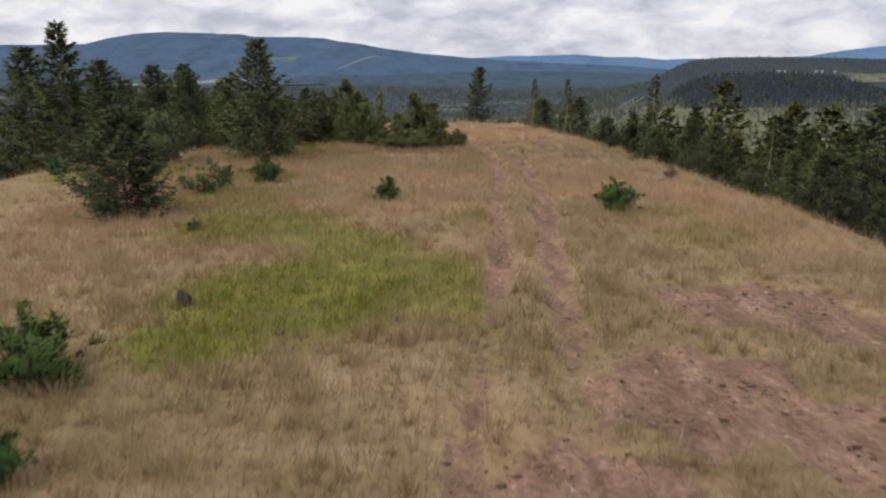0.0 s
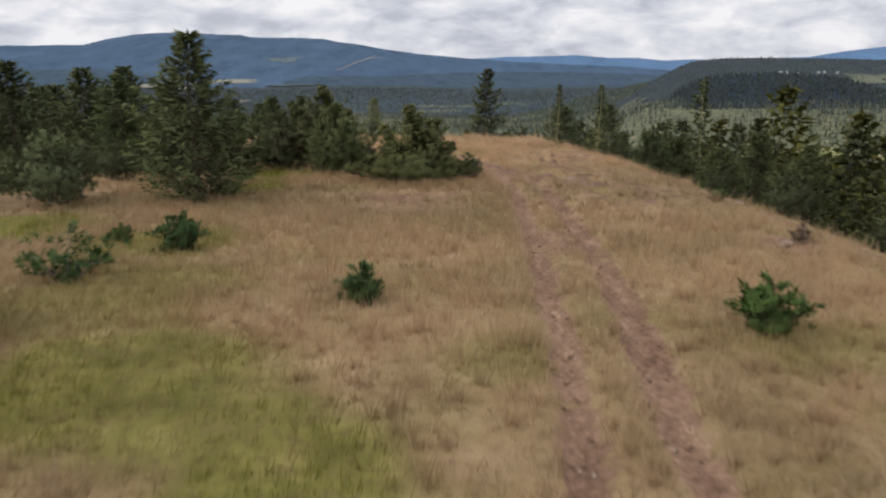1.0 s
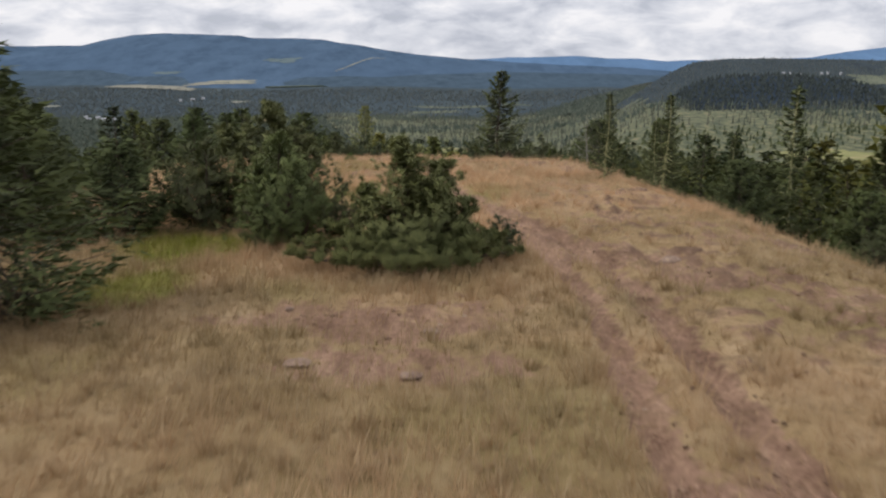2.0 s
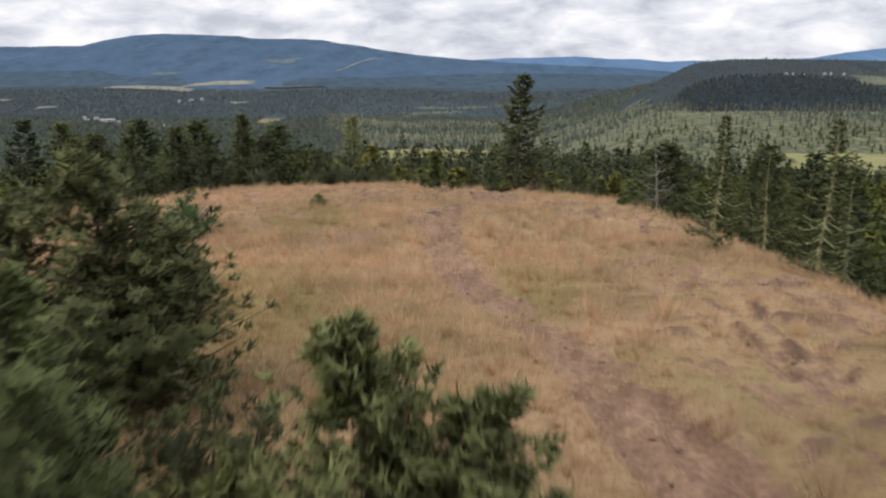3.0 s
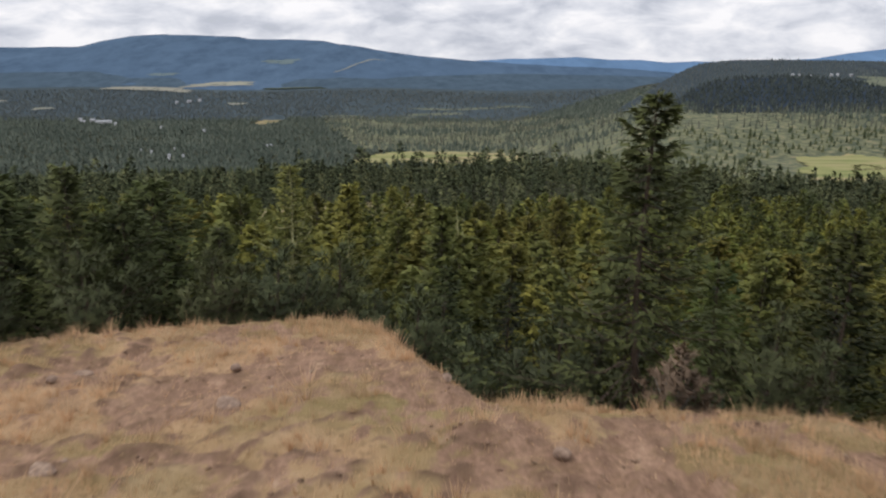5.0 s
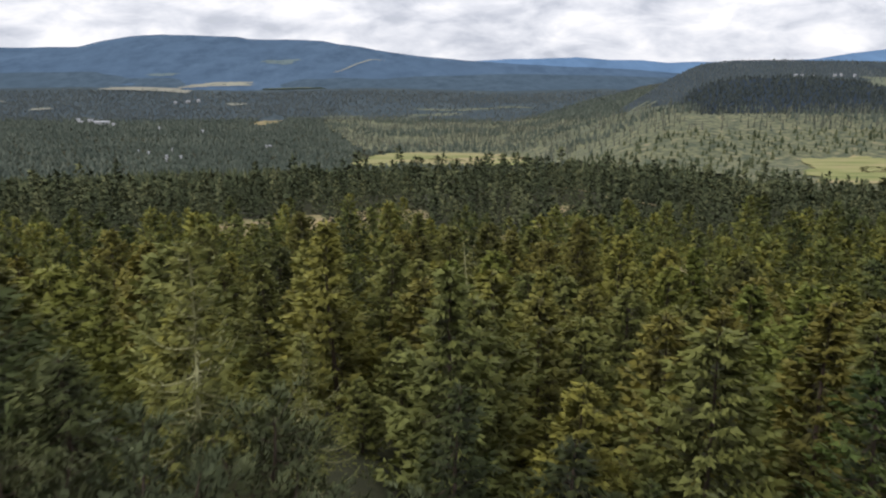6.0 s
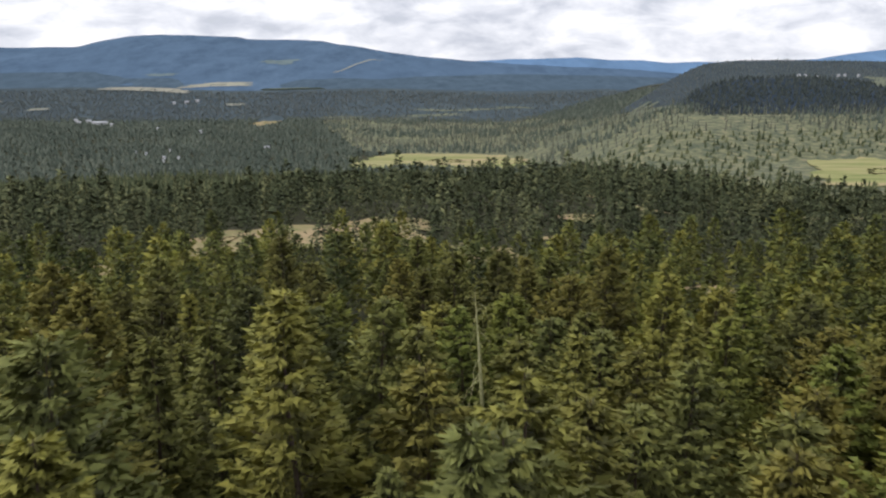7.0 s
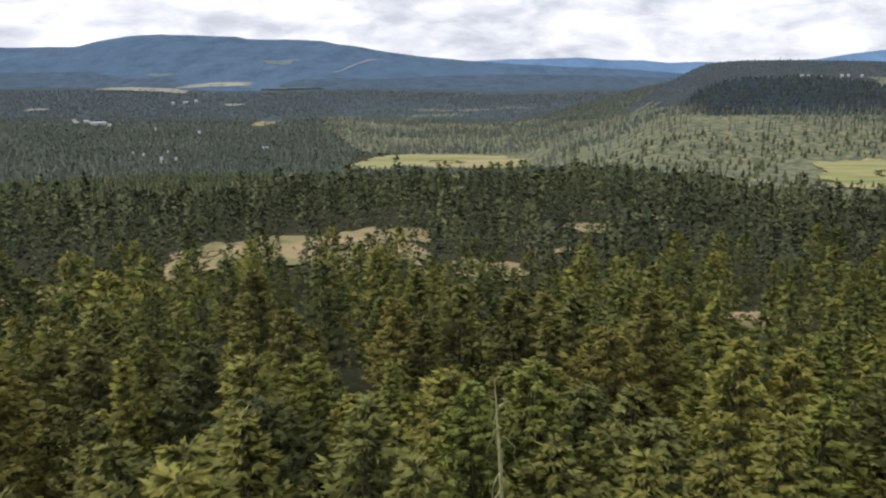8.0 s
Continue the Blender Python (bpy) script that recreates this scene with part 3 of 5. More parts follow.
tagged(new("grass_tussocks", me), "bleached tussocks standing above the dry grass", "grass", kind="stuff")


def clods(count, seed):
    """Loose clods and small stones on the bare soil: beaten octahedra."""
    r = np.random.default_rng(seed)
    x, y = r.uniform(-11, 12, count), r.uniform(6, 90, count)
    ok = (outside(x, y) < 0) & (r.random(count) < np.clip(soil_at(x, y) + 0.7 * ledge_lip(x, y), 0.02, 1) ** 2 * np.interp(y, [30, 48], [1.0, 0.3]))
    x, y = x[ok], y[ok]
    n = len(x)
    shape = np.array([(1, 0, 0), (0, 1, 0), (-1, 0, 0), (0, -1, 0), (0, 0, 1), (0, 0, -0.6)], float)
    p = shape[None] * r.uniform(0.55, 1.35, (n, 6, 1)) + r.normal(0, 0.16, (n, 6, 3))
    a, s = r.uniform(0, 6.28, n), 0.016 + 0.05 * r.random(n) ** 3
    c, d = np.cos(a), np.sin(a)
    q = np.stack([(p[..., 0] * c[:, None] - p[..., 1] * d[:, None]) * 1.3, p[..., 0] * d[:, None] + p[..., 1] * c[:, None], p[..., 2] * 0.62], -1) * s[:, None, None]
    q += np.stack([x, y, ground_z(x, y) - rut_depth(x, y)], 1)[:, None]
    f = np.array([(0, 1, 4), (1, 2, 4), (2, 3, 4), (3, 0, 4), (1, 0, 5), (2, 1, 5), (3, 2, 5), (0, 3, 5)])
    return q.reshape(-1, 3), (np.arange(n)[:, None, None] * 6 + f[None]).reshape(-1, 3)


v, f = clods(60000, 27)
tagged(new("soil_clods", mesh_of("soil_clods", v, f, CLOD)), "brown clods and pebbles strewn on bare soil", "soil", kind="stuff")


# ---- distance ----
PALE_CREST = [(100, 11), (240, 15), (410, 24), (510, 31), (710, 34), (920, 41), (1120, 25), (1300, 25), (1470, 8), (1640, 15), (1740, 11), (1910, 21), (2220, 25), (2360, 31), (2570, 65), (2800, 91), (3050, 111), (3430, 85), (3960, 55)]
BLUE_CREST = [(-3320, 47), (-2750, 61), (-2350, 72), (-2180, 84), (-1770, 90), (-1650, 118), (-1510, 143), (-1330, 154), (-960, 141), (-900, 127), (-730, 127), (-520, 121), (-440, 102), (-320, 88), (-170, 59), (-30, 42), (150, 25), (330, 11),
              (590, -4), (1040, -24), (1350, -48), (1950, -83)]
DARK_CREST = [(200, -190), (480, -110), (600, -84), (740, -66), (840, -50), (930, -38), (1000, -22), (1170, 5), (1280, 14), (1470, 18), (1640, 14), (1920, 9), (2230, 14), (2720, 0)]


class Hills:
    """A range of hills between its foot and its crest line."""

    def __init__(self, crest, foot_y, foot_z, crest_y, rough, seed, west=None):
        self.west = west  # the bearing at which the range sinks into the valley
        self.crest, self.foot_y, self.foot_z, self.crest_y, self.rough, self.seed = crest, foot_y, foot_z, crest_y, rough, seed

    def z(self, x, y):
        s = (y - self.foot_y) / (self.crest_y - self.foot_y)
        up = np.clip(s, 0, 1)
        top = lerp_table(x * self.crest_y / y, self.crest) + 1.5 * wobble(x, x * 0, 40.0, self.seed)
        z = self.foot_z + (top - self.foot_z) * up ** 1.1 - np.clip(s - 1, 0, 1) * 900 - np.clip(-s, 0, 1) * 200
        if self.west:
            z = z - 230 * np.clip((self.west - x / y) / 0.24, 0, 1) ** 1.3
        return z + np.sin(np.pi * up) * self.rough * (wobble(x, y, 330.0, self.seed) + 0.5 * wobble(x, y, 130.0, self.seed + 1))

    def build(self, name, mat, label, columns=220, rows=30):
        a = np.linspace(self.crest[0][0], self.crest[-1][0], columns) / self.crest_y
        y = np.linspace(self.foot_y - 60, self.crest_y + 160, rows)
        A, Y = np.meshgrid(a, y)
        x, y = (A * Y).ravel(), Y.ravel()
        me = mesh_of(name, np.stack([x, y, self.z(x, y)], 1), grid_faces(columns, rows), mat, True)
        return tagged(new(name, me), label, "mountain", kind="structure")


NEAR = 0.55


def nearer(x, y):
    """The eastern hills stand at about half the distance of the others."""
    return x * NEAR, 54 + (y - 54) * NEAR


def near_hills(crest, foot_y, foot_z, crest_y, rough, seed):
    return Hills([(x * NEAR, 5 + (z - 5) * NEAR) for x, z in crest], nearer(0, foot_y)[1], 5 + (foot_z - 5) * NEAR, nearer(0, crest_y)[1], rough * NEAR, seed, 0.34)


PALE = Hills(PALE_CREST, 4250, -140, 4780, 8, 3)
BLUE = Hills(BLUE_CREST, 3000, -150, 4200, 22, 5)
FOOT = Hills([(-3000, -34), (-2200, -42), (-1500, -30), (-1000, -44), (-500, -34), (0, -52), (400, -40), (900, -50), (1300, -66), (2000, -80)], 2700, -172, 3600, 20, 6)
LOW = Hills([(-2600, -88), (-2000, -96), (-1300, -84), (-700, -98), (-200, -88), (300, -100), (700, -92), (1000, -118), (1500, -150)], 2450, -176, 3050, 12, 8)
UPPER = near_hills(DARK_CREST, 2500, -176, 3300, 12, 9)
DARK = near_hills([(760, -178), (880, -136), (980, -92), (1060, -64), (1130, -52), (1220, -47), (1450, -47), (1600, -62), (1760, -95), (1900, -110), (2300, -122)], 2330, -149, 2950, 10, 9)
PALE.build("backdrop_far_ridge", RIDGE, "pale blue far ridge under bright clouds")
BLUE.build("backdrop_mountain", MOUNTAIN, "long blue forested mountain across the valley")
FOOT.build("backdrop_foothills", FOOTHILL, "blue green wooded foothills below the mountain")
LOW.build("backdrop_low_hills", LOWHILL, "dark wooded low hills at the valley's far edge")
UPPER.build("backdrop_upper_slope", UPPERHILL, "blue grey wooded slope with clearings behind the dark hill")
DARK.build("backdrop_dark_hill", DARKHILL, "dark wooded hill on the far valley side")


def sheet(name, centre, size, turn, z_at, lift, mat, label, category, seed, ragged=0.22, skew=0.0):
    """A patch of open land with a ragged outline, draped on the land."""
    r = np.random.default_rng(seed)
    rings, spokes = 6, 64
    ang = np.linspace(0, 2 * np.pi, spokes, endpoint=False)
    edge = 1 + ragged * (0.5 * np.sin(3 * ang + seed) + 0.35 * np.sin(7 * ang + 2 * seed)) + ragged * 0.5 * r.normal(0, 0.5, spokes)
    square = 1 / np.maximum(np.abs(np.cos(ang)), np.abs(np.sin(ang))) ** 0.6
    rho = np.linspace(0, 1, rings + 1)[1:, None] * (edge * square)[None]
    u, v = rho * np.cos(ang) * size[0], rho * np.sin(ang) * size[1]
    u = u + skew * v
    x = centre[0] + u * np.cos(turn) - v * np.sin(turn)
    y = centre[1] + u * np.sin(turn) + v * np.cos(turn)
    x, y = np.append(x.ravel(), centre[0]), np.append(y.ravel(), centre[1])
    verts = np.stack([x, y, z_at(x, y) + lift], 1)
    faces = []
    for i in range(rings - 1):
        for j in range(spokes):
            a, b = i * spokes + j, i * spokes + (j + 1) % spokes
            faces += [(a, b, b + spokes), (a, b + spokes, a + spokes)]
    faces += [(len(x) - 1, (j + 1) % spokes, j)[::-1] for j in range(spokes)]
    return tagged(new(name, mesh_of(name, verts, faces, mat, True)), label, category, kind="structure")


# pale marsh strips at the foot of the low hills
strip = np.random.default_rng(44)
for i in range(6):
    x, y = -220 + 108 * i + strip.uniform(-40, 40), strip.uniform(2490, 2700)
    sheet("marsh_strip", (x, y), (strip.uniform(45, 95), strip.uniform(9, 20)), strip.uniform(-0.15, 0.15), lambda x, y: LOW.z(x, y), 2.0, OLIVE, "olive strip of open marsh among far woods", "meadow", 60 + i, 0.4)

# open land in the valley: centre, half size, turn
sheet("hay_field", (42, 1478), (140, 92), -0.1, ground_z, 4.4, FIELD, "pale green mown hay field among dark woods", "field", 3, 0.16)
sheet("hay_field", (-84, 1370), (34, 90), 0.2, ground_z, 4.8, FIELD, "narrow end of a mown hay field", "field", 4, 0.16)
sheet("hay_field", (492, 905), (78, 98), 0.0, ground_z, 4.8, FIELD, "pale green pasture beside the woods", "field", 8, 0.16, 0.42)
for i, (x, y, w, d) in enumerate(((-22, 283, 23, 30), (-45, 268, 8, 26), (13, 258, 7, 15), (150, 372, 20, 30), (-60, 226, 8, 6), (-50, 204, 4, 6), (34, 288, 6, 6), (47, 324, 6, 7), (74, 346, 9, 7), (47, 212, 4, 4), (-127, 442, 6, 7), (-96, 446, 5, 6), (70, 424, 7, 8))):
    sheet("clearing", (x, y), (w, d), 0.25 * math.sin(3 * i), ground_z, 0.5, CLEARING, "dry yellow forest clearing", "clearing", 5 + i, 0.3)
sheet("clearing", (112, 745), (24, 50), 0.0, ground_z, 0.8, CLEARING, "pale clearing deep in the woods", "clearing", 24, 0.3)
sheet("clearing", (-470, 2440), (34, 105), 0.0, ground_z, 1.0, CLEARING, "small pale field in the valley woods", "field", 15, 0.2)
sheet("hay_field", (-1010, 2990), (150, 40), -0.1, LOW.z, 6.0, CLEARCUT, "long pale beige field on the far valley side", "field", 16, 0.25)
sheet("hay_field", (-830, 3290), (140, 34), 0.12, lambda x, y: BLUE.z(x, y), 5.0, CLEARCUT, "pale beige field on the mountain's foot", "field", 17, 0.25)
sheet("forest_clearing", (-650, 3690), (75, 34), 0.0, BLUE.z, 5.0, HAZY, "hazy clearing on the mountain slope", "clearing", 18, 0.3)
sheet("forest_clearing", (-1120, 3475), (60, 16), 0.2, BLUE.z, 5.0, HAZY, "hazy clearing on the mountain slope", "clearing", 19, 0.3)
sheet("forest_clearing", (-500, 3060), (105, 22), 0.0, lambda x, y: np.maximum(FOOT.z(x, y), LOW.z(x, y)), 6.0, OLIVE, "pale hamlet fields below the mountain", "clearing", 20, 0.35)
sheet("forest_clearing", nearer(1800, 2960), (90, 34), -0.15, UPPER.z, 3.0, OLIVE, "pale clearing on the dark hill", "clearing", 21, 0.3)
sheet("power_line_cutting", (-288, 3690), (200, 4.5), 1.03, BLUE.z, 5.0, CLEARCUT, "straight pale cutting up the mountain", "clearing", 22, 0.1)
glade = np.random.default_rng(45)
for i in range(16):
    y = glade.uniform(1560, 1780)
    sheet("open_slope", (glade.uniform(0.15, 0.29) * y, y), (glade.uniform(14, 30), glade.uniform(9, 18)), glade.uniform(-0.2, 0.2), lambda x, y: np.maximum(UPPER.z(x, y), ground_z(x, y)), 4.6, OLIVE, "hazy olive clearing on the valley's eastern slope", "clearing", 70 + i, 0.4)
for i, (x, y, w, d) in enumerate(((-1500, 2800, 46, 16), (-640, 2760, 30, 14), (-1250, 2650, 34, 12))):
    sheet("open_slope", (x, y), (w, d), 0.1, LOW.z, 5.0, CLEARCUT, "hazy pale clearing at the valley's far edge", "clearing", 50 + i, 0.35)


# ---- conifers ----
def growth_and_shade(me, young, tone=0.5):
    """Inner needles are darkened, the crown's own shade put into their colour, and young outer ones are light; some
    trees are paler than others: 0 to 1 for each triangle.
    """
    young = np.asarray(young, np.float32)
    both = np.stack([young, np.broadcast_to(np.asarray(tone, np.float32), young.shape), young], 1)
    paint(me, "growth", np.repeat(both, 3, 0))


def rounded(tris, core=None, share=0.86):
    """Turns needle sprays to face outwards and gives them the normals of the soft mass that they make up."""
    tris = np.array(tris, float)
    mid = tris.mean(1)
    if core is None:  # a spire: outwards from the stem and a little up
        out = np.stack([mid[:, 0], mid[:, 1], 0.45 * np.hypot(mid[:, 0], mid[:, 1]) + 0.25], 1)
    else:  # a bush: outwards from its heart
        out = mid - np.array([0, 0, core])
        out[:, 2] = np.maximum(out[:, 2], -0.2) + 0.15
    out /= np.linalg.norm(out, axis=1, keepdims=True) + 1e-9
    face = np.cross(tris[:, 1] - tris[:, 0], tris[:, 2] - tris[:, 0])
    face /= np.linalg.norm(face, axis=1, keepdims=True) + 1e-12
    back = (face * out).sum(1) < 0
    tris[back] = tris[back][:, [0, 2, 1]]
    face[back] *= -1
    normal = share * out + (1 - share) * face
    return tris, normal / (np.linalg.norm(normal, axis=1, keepdims=True) + 1e-9)


def shaded(me, normals):
    """Stores one normal for each triangle of a loose mesh."""
    a = me.attributes.new("custom_normal", "FLOAT_VECTOR", "POINT")
    a.data.foreach_set("vector", np.repeat(np.asarray(normals, np.float32), 3, 0).ravel())


class Sprays:
    """Gathers needle sprays (single long triangles) and limbs (three-sided tapering rods)."""

    def __init__(self, seed):
        self.r = np.random.default_rng(seed)
        self.core = None
        self.leaf, self.young, self.rod_v, self.rod_f, self.count = [], [], [], [], 0

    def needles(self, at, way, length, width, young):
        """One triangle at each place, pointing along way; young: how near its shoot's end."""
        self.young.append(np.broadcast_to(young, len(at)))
        n = len(at)
        way = way / np.linalg.norm(way, axis=1, keepdims=True)
        side = np.cross(way, self.r.normal(0, 1, (n, 3)))
        side = side / (np.linalg.norm(side, axis=1, keepdims=True) + 1e-9) * np.reshape(width, (-1, 1))
        tip = at + way * np.reshape(length, (-1, 1))
        self.leaf.append(np.stack([at - side, at + side, tip], 1))

    def rod(self, points, radii, sides=4):
        points = np.asarray(points, float)
        n = len(points)
        d = np.gradient(points, axis=0)
        ref = np.array([0.31, 0.87, 0.38])
        a = np.cross(d, ref)
        a /= np.linalg.norm(a, axis=1, keepdims=True) + 1e-9
        b = np.cross(d, a)
        b /= np.linalg.norm(b, axis=1, keepdims=True) + 1e-9
        ang = np.linspace(0, 2 * np.pi, sides, endpoint=False)
        ring = points[:, None] + np.asarray(radii)[:, None, None] * (np.cos(ang)[None, :, None] * a[:, None] + np.sin(ang)[None, :, None] * b[:, None])
        self.rod_v.append(ring.reshape(-1, 3))
        for i in range(n - 1):
            for j in range(sides):
                p, q = i * sides + j, i * sides + (j + 1) % sides
                self.rod_f.append((self.count + p, self.count + q, self.count + q + sides, self.count + p + sides))
        self.count += n * sides

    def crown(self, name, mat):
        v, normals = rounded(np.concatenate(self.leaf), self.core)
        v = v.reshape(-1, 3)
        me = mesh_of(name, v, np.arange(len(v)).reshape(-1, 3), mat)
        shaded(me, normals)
        growth_and_shade(me, np.concatenate(self.young))
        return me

    def wood(self, name, mat):
        return mesh_of(name, np.concatenate(self.rod_v), np.array(self.rod_f), mat, True)


def fir_spray(seed, height, radius, branches, per, spray, bare=0.06, ragged=0.3, lean=(0, 0), taper=0.85, twigs=1.0, sag=0.25, thin=1.0, steps=3, limb=1.0):
    """A fir: straight trunk, whorls of boughs that sag and turn up at their ends."""
    s = Sprays(seed)
    r = s.r
    hs = np.linspace(0, 1, 9)
    bend = lambda u: np.stack([lean[0] * u ** 1.4 * height + 0.012 * height * np.sin(5 * u + seed), lean[1] * u ** 1.4 * height + 0.01 * height * np.sin(4 * u + 2 * seed), u * height], -1)
    s.rod(bend(hs), 0.011 * height * (1.05 - hs) ** 0.9 + 0.008, 6)
    lobes = r.uniform(0, 2 * np.pi, 3)
    for i in range(branches):
        u = bare + (1 - bare) * ((i + r.random()) / branches) ** 0.92
        u = min(u, 0.985)
        az = i * 2.39996 + r.normal(0, 0.35)
        lump = 1 + 0.22 * math.sin(az * 2 + lobes[0] + 9 * u) + 0.15 * math.sin(az * 3 + lobes[1] - 14 * u)
        reach = (radius * (1 - u) ** taper * (1 - 0.35 * max(0, 0.25 - u) / 0.25)) * lump * r.uniform(1 - ragged * 1.6, 1 + ragged * 0.8) + 0.05 * radius + 0.04
        if r.random() < 0.06 * ragged / 0.3:
            reach *= 0.4
        out = np.array([math.cos(az), math.sin(az), 0.0])
        root = bend(np.array(u))
        rise = 0.35 * u - 0.12
        t = np.linspace(0, 1, 6)[:, None]
        line = root + out * reach * t + np.array([0, 0, 1.0]) * reach * (rise * t - sag * np.sin(np.pi * t * 0.9) + 0.14 * t ** 3)
        if r.random() < twigs:
            s.rod(line[::6 // steps], (limb * (0.0035 * height * (1.02 - t[:, 0]) * (1 - 0.6 * u) + 0.003))[::6 // steps], 3)
        m = max(4, int(per * (0.35 + 0.65 * reach / radius)))
        w = r.random(m) ** 0.75
        w = 0.12 + 0.88 * w
        at = np.stack([np.interp(w, t[:, 0], line[:, k]) for k in range(3)], 1)
        across = np.array([-out[1], out[0], 0.0])
        swing = r.normal(0, 0.75, m)
        fan = (0.26 + 0.5 * (1 - w)) * reach * 0.42
        at = at + across * (swing * fan * 0.55)[:, None] + np.array([0, 0, 1.0]) * (r.normal(-0.02, 0.05, m) * reach)[:, None]
        way = out * (0.75 + 0.3 * w)[:, None] + across * (swing * 0.8)[:, None] + np.array([0, 0, 1.0]) * r.normal(0.02, 0.33, m)[:, None]
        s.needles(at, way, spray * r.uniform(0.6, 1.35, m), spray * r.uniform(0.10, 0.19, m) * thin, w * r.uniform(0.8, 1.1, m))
    tipn = 14
    top = bend(np.linspace(0.9, 1.0, tipn))
    way = r.normal(0, 0.45, (tipn, 3)) + np.array([0, 0, 0.9])
    s.needles(top, way, spray * r.uniform(0.5, 1.0, tipn), spray * r.uniform(0.12, 0.22, tipn), 0.9)
    return s


def pine_spray(seed, height, radius, branches, tufts, spray, stems=3, low=0.05, round_top=0.5, brush=14, plan=None):
    """A bushy pine or juniper: several stems, boughs that sweep up and end in brushes of needles."""
    s = Sprays(seed)
    s.core = 0.25 * height
    r = s.r
    if plan is None:
        plan = [(0.0, 0.0, height, 0.62 * radius)]
        for k in range(1, stems):
            az, far = 2 * np.pi * k / stems + r.uniform(-0.6, 0.6), radius * r.uniform(0.45, 0.65)
            plan.append((far * math.cos(az), far * math.sin(az), height * r.uniform(0.4, 0.78), 0.62 * radius))
    share = sum(h * w for _, _, h, w in plan)
    for k, (px, py, tall, reach) in enumerate(plan):
        u = np.linspace(0, 1, 6)
        axis = np.stack([px * u ** 0.7 + 0.05 * radius * np.sin(4 * u + seed + k), py * u ** 0.7 + 0.05 * radius * np.cos(3 * u + k), tall * u - 0.05], 1)
        s.rod(axis, 0.016 * height * (1.05 - u) + 0.006, 5)
        n = max(5, int(branches * tall * reach / share))
        for i in range(n):
            q = low + (1 - low) * ((i + r.random()) / n)
            ba = i * 2.39996 + r.normal(0, 0.4)
            out = np.array([math.cos(ba), math.sin(ba), 0.0])
            root = np.array([np.interp(q, u, axis[:, j]) for j in range(3)])
            span = reach * (0.06 + 0.94 * (1 - q) ** round_top) * r.uniform(0.35, 1.25)
            t = np.linspace(0, 1, 5)[:, None]
            line = root + out * span * t + np.array([0, 0, 1.0]) * span * (0.10 * t + 0.32 * t ** 2 + r.normal(0, 0.1) * t)
            s.rod(line, 0.007 * height * (1.03 - t[:, 0]) * (1.1 - q) + 0.003, 3)
            for w in np.linspace(0.3, 1.0, tufts) + r.normal(0, 0.05, tufts):
                c = np.array([np.interp(w, t[:, 0], line[:, j]) for j in range(3)]) + r.normal(0, 0.09, 3) * span
                m = brush
                way = r.normal(0, 0.55, (m, 3)) + out * 0.45 + np.array([0, 0, 0.62])
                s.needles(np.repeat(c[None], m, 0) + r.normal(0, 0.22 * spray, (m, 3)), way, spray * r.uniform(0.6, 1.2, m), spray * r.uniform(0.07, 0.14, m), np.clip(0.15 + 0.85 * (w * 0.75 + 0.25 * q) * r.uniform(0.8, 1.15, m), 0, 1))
    return s


def tree(name, spray, leaf, bark, label, category="tree", group=""):
    """An Empty at the foot with a trunk and a crown under it."""
    ob = tagged(new(name), label, category, group)
    ob.empty_display_size = 0.3
    for part_name, me in (("trunk", spray.wood("trunk", bark)), ("crown", spray.crown("crown", leaf))):
        p = new(part_name, me)
        p.parent = ob
    return ob


def stand(ob, x, y, turn=0.0, size=1.0, sink=0.05, tall=1.0):
    """Put a thing on the ground."""
    ob.matrix_basis = Matrix.Translation((x, y, float(ground_z(x, y)) - sink)) @ Matrix.Rotation(turn, 4, "Z") @ Matrix.Diagonal((size, size, size * tall, 1))
    return ob


def height_of(ob):
    return max(v.co.z for v in ob.children[0].data.vertices)


def again(ob, x, y, turn=0.0, size=1.0, sink=0.05, tall=1.0, label=""):
    c = copy_thing(ob, Matrix.Identity(4))
    if label:
        c["label"] = label
    return stand(c, x, y, turn, size, sink, tall)


# ---- trees and shrubs of the hilltop ----
# stems of the two big pines: offset, height, reach of the boughs
BIG_PINE = [(-0.3, 0.3, 3.4, 1.5), (0.85, 0.2, 2.8, 1.35), (0.35, 0.5, 2.2, 1.3), (1.6, -0.1, 1.75, 1.15), (-1.1, 0.1, 2.1, 1.25), (0.4, -1.0, 1.4, 1.2), (-0.9, -0.9, 1.3, 1.15), (1.3, -0.9, 1.25, 1.1), (-1.75, -0.4, 1.25, 0.95), (2.25, -0.4, 1.0, 0.85), (-2.2, -0.5, 0.8, 0.7), (0.1, -2.0, 1.15, 1.1), (-1.5, -1.8, 1.15, 1.1), (1.5, -1.7, 1.1, 1.1), (-2.5, -1.2, 1.0, 0.95), (2.4, -1.1, 1.1, 0.9), (0.2, -2.9, 0.85, 0.95), (-1.3, -2.7, 0.9, 1.0), (1.3, -2.6, 0.85, 0.95), (-0.4, -3.1, 0.95, 1.0), (-1.7, -2.6, 0.95, 1.0), (0.8, -3.0, 0.95, 1.0), (-2.6, -2.2, 0.9, 0.9), (2.5, -2.0, 0.9, 0.9)]
LEFT_PINE = [(0.0, 0.0, 4.15, 1.8), (-1.2, 0.3, 3.3, 1.7), (1.0, 0.2, 2.9, 1.5), (0.0, -1.1, 2.1, 1.5), (-1.9, -0.6, 2.0, 1.4), (1.1, -0.9, 1.6, 1.2), (0.4, 0.6, 3.2, 1.5)]
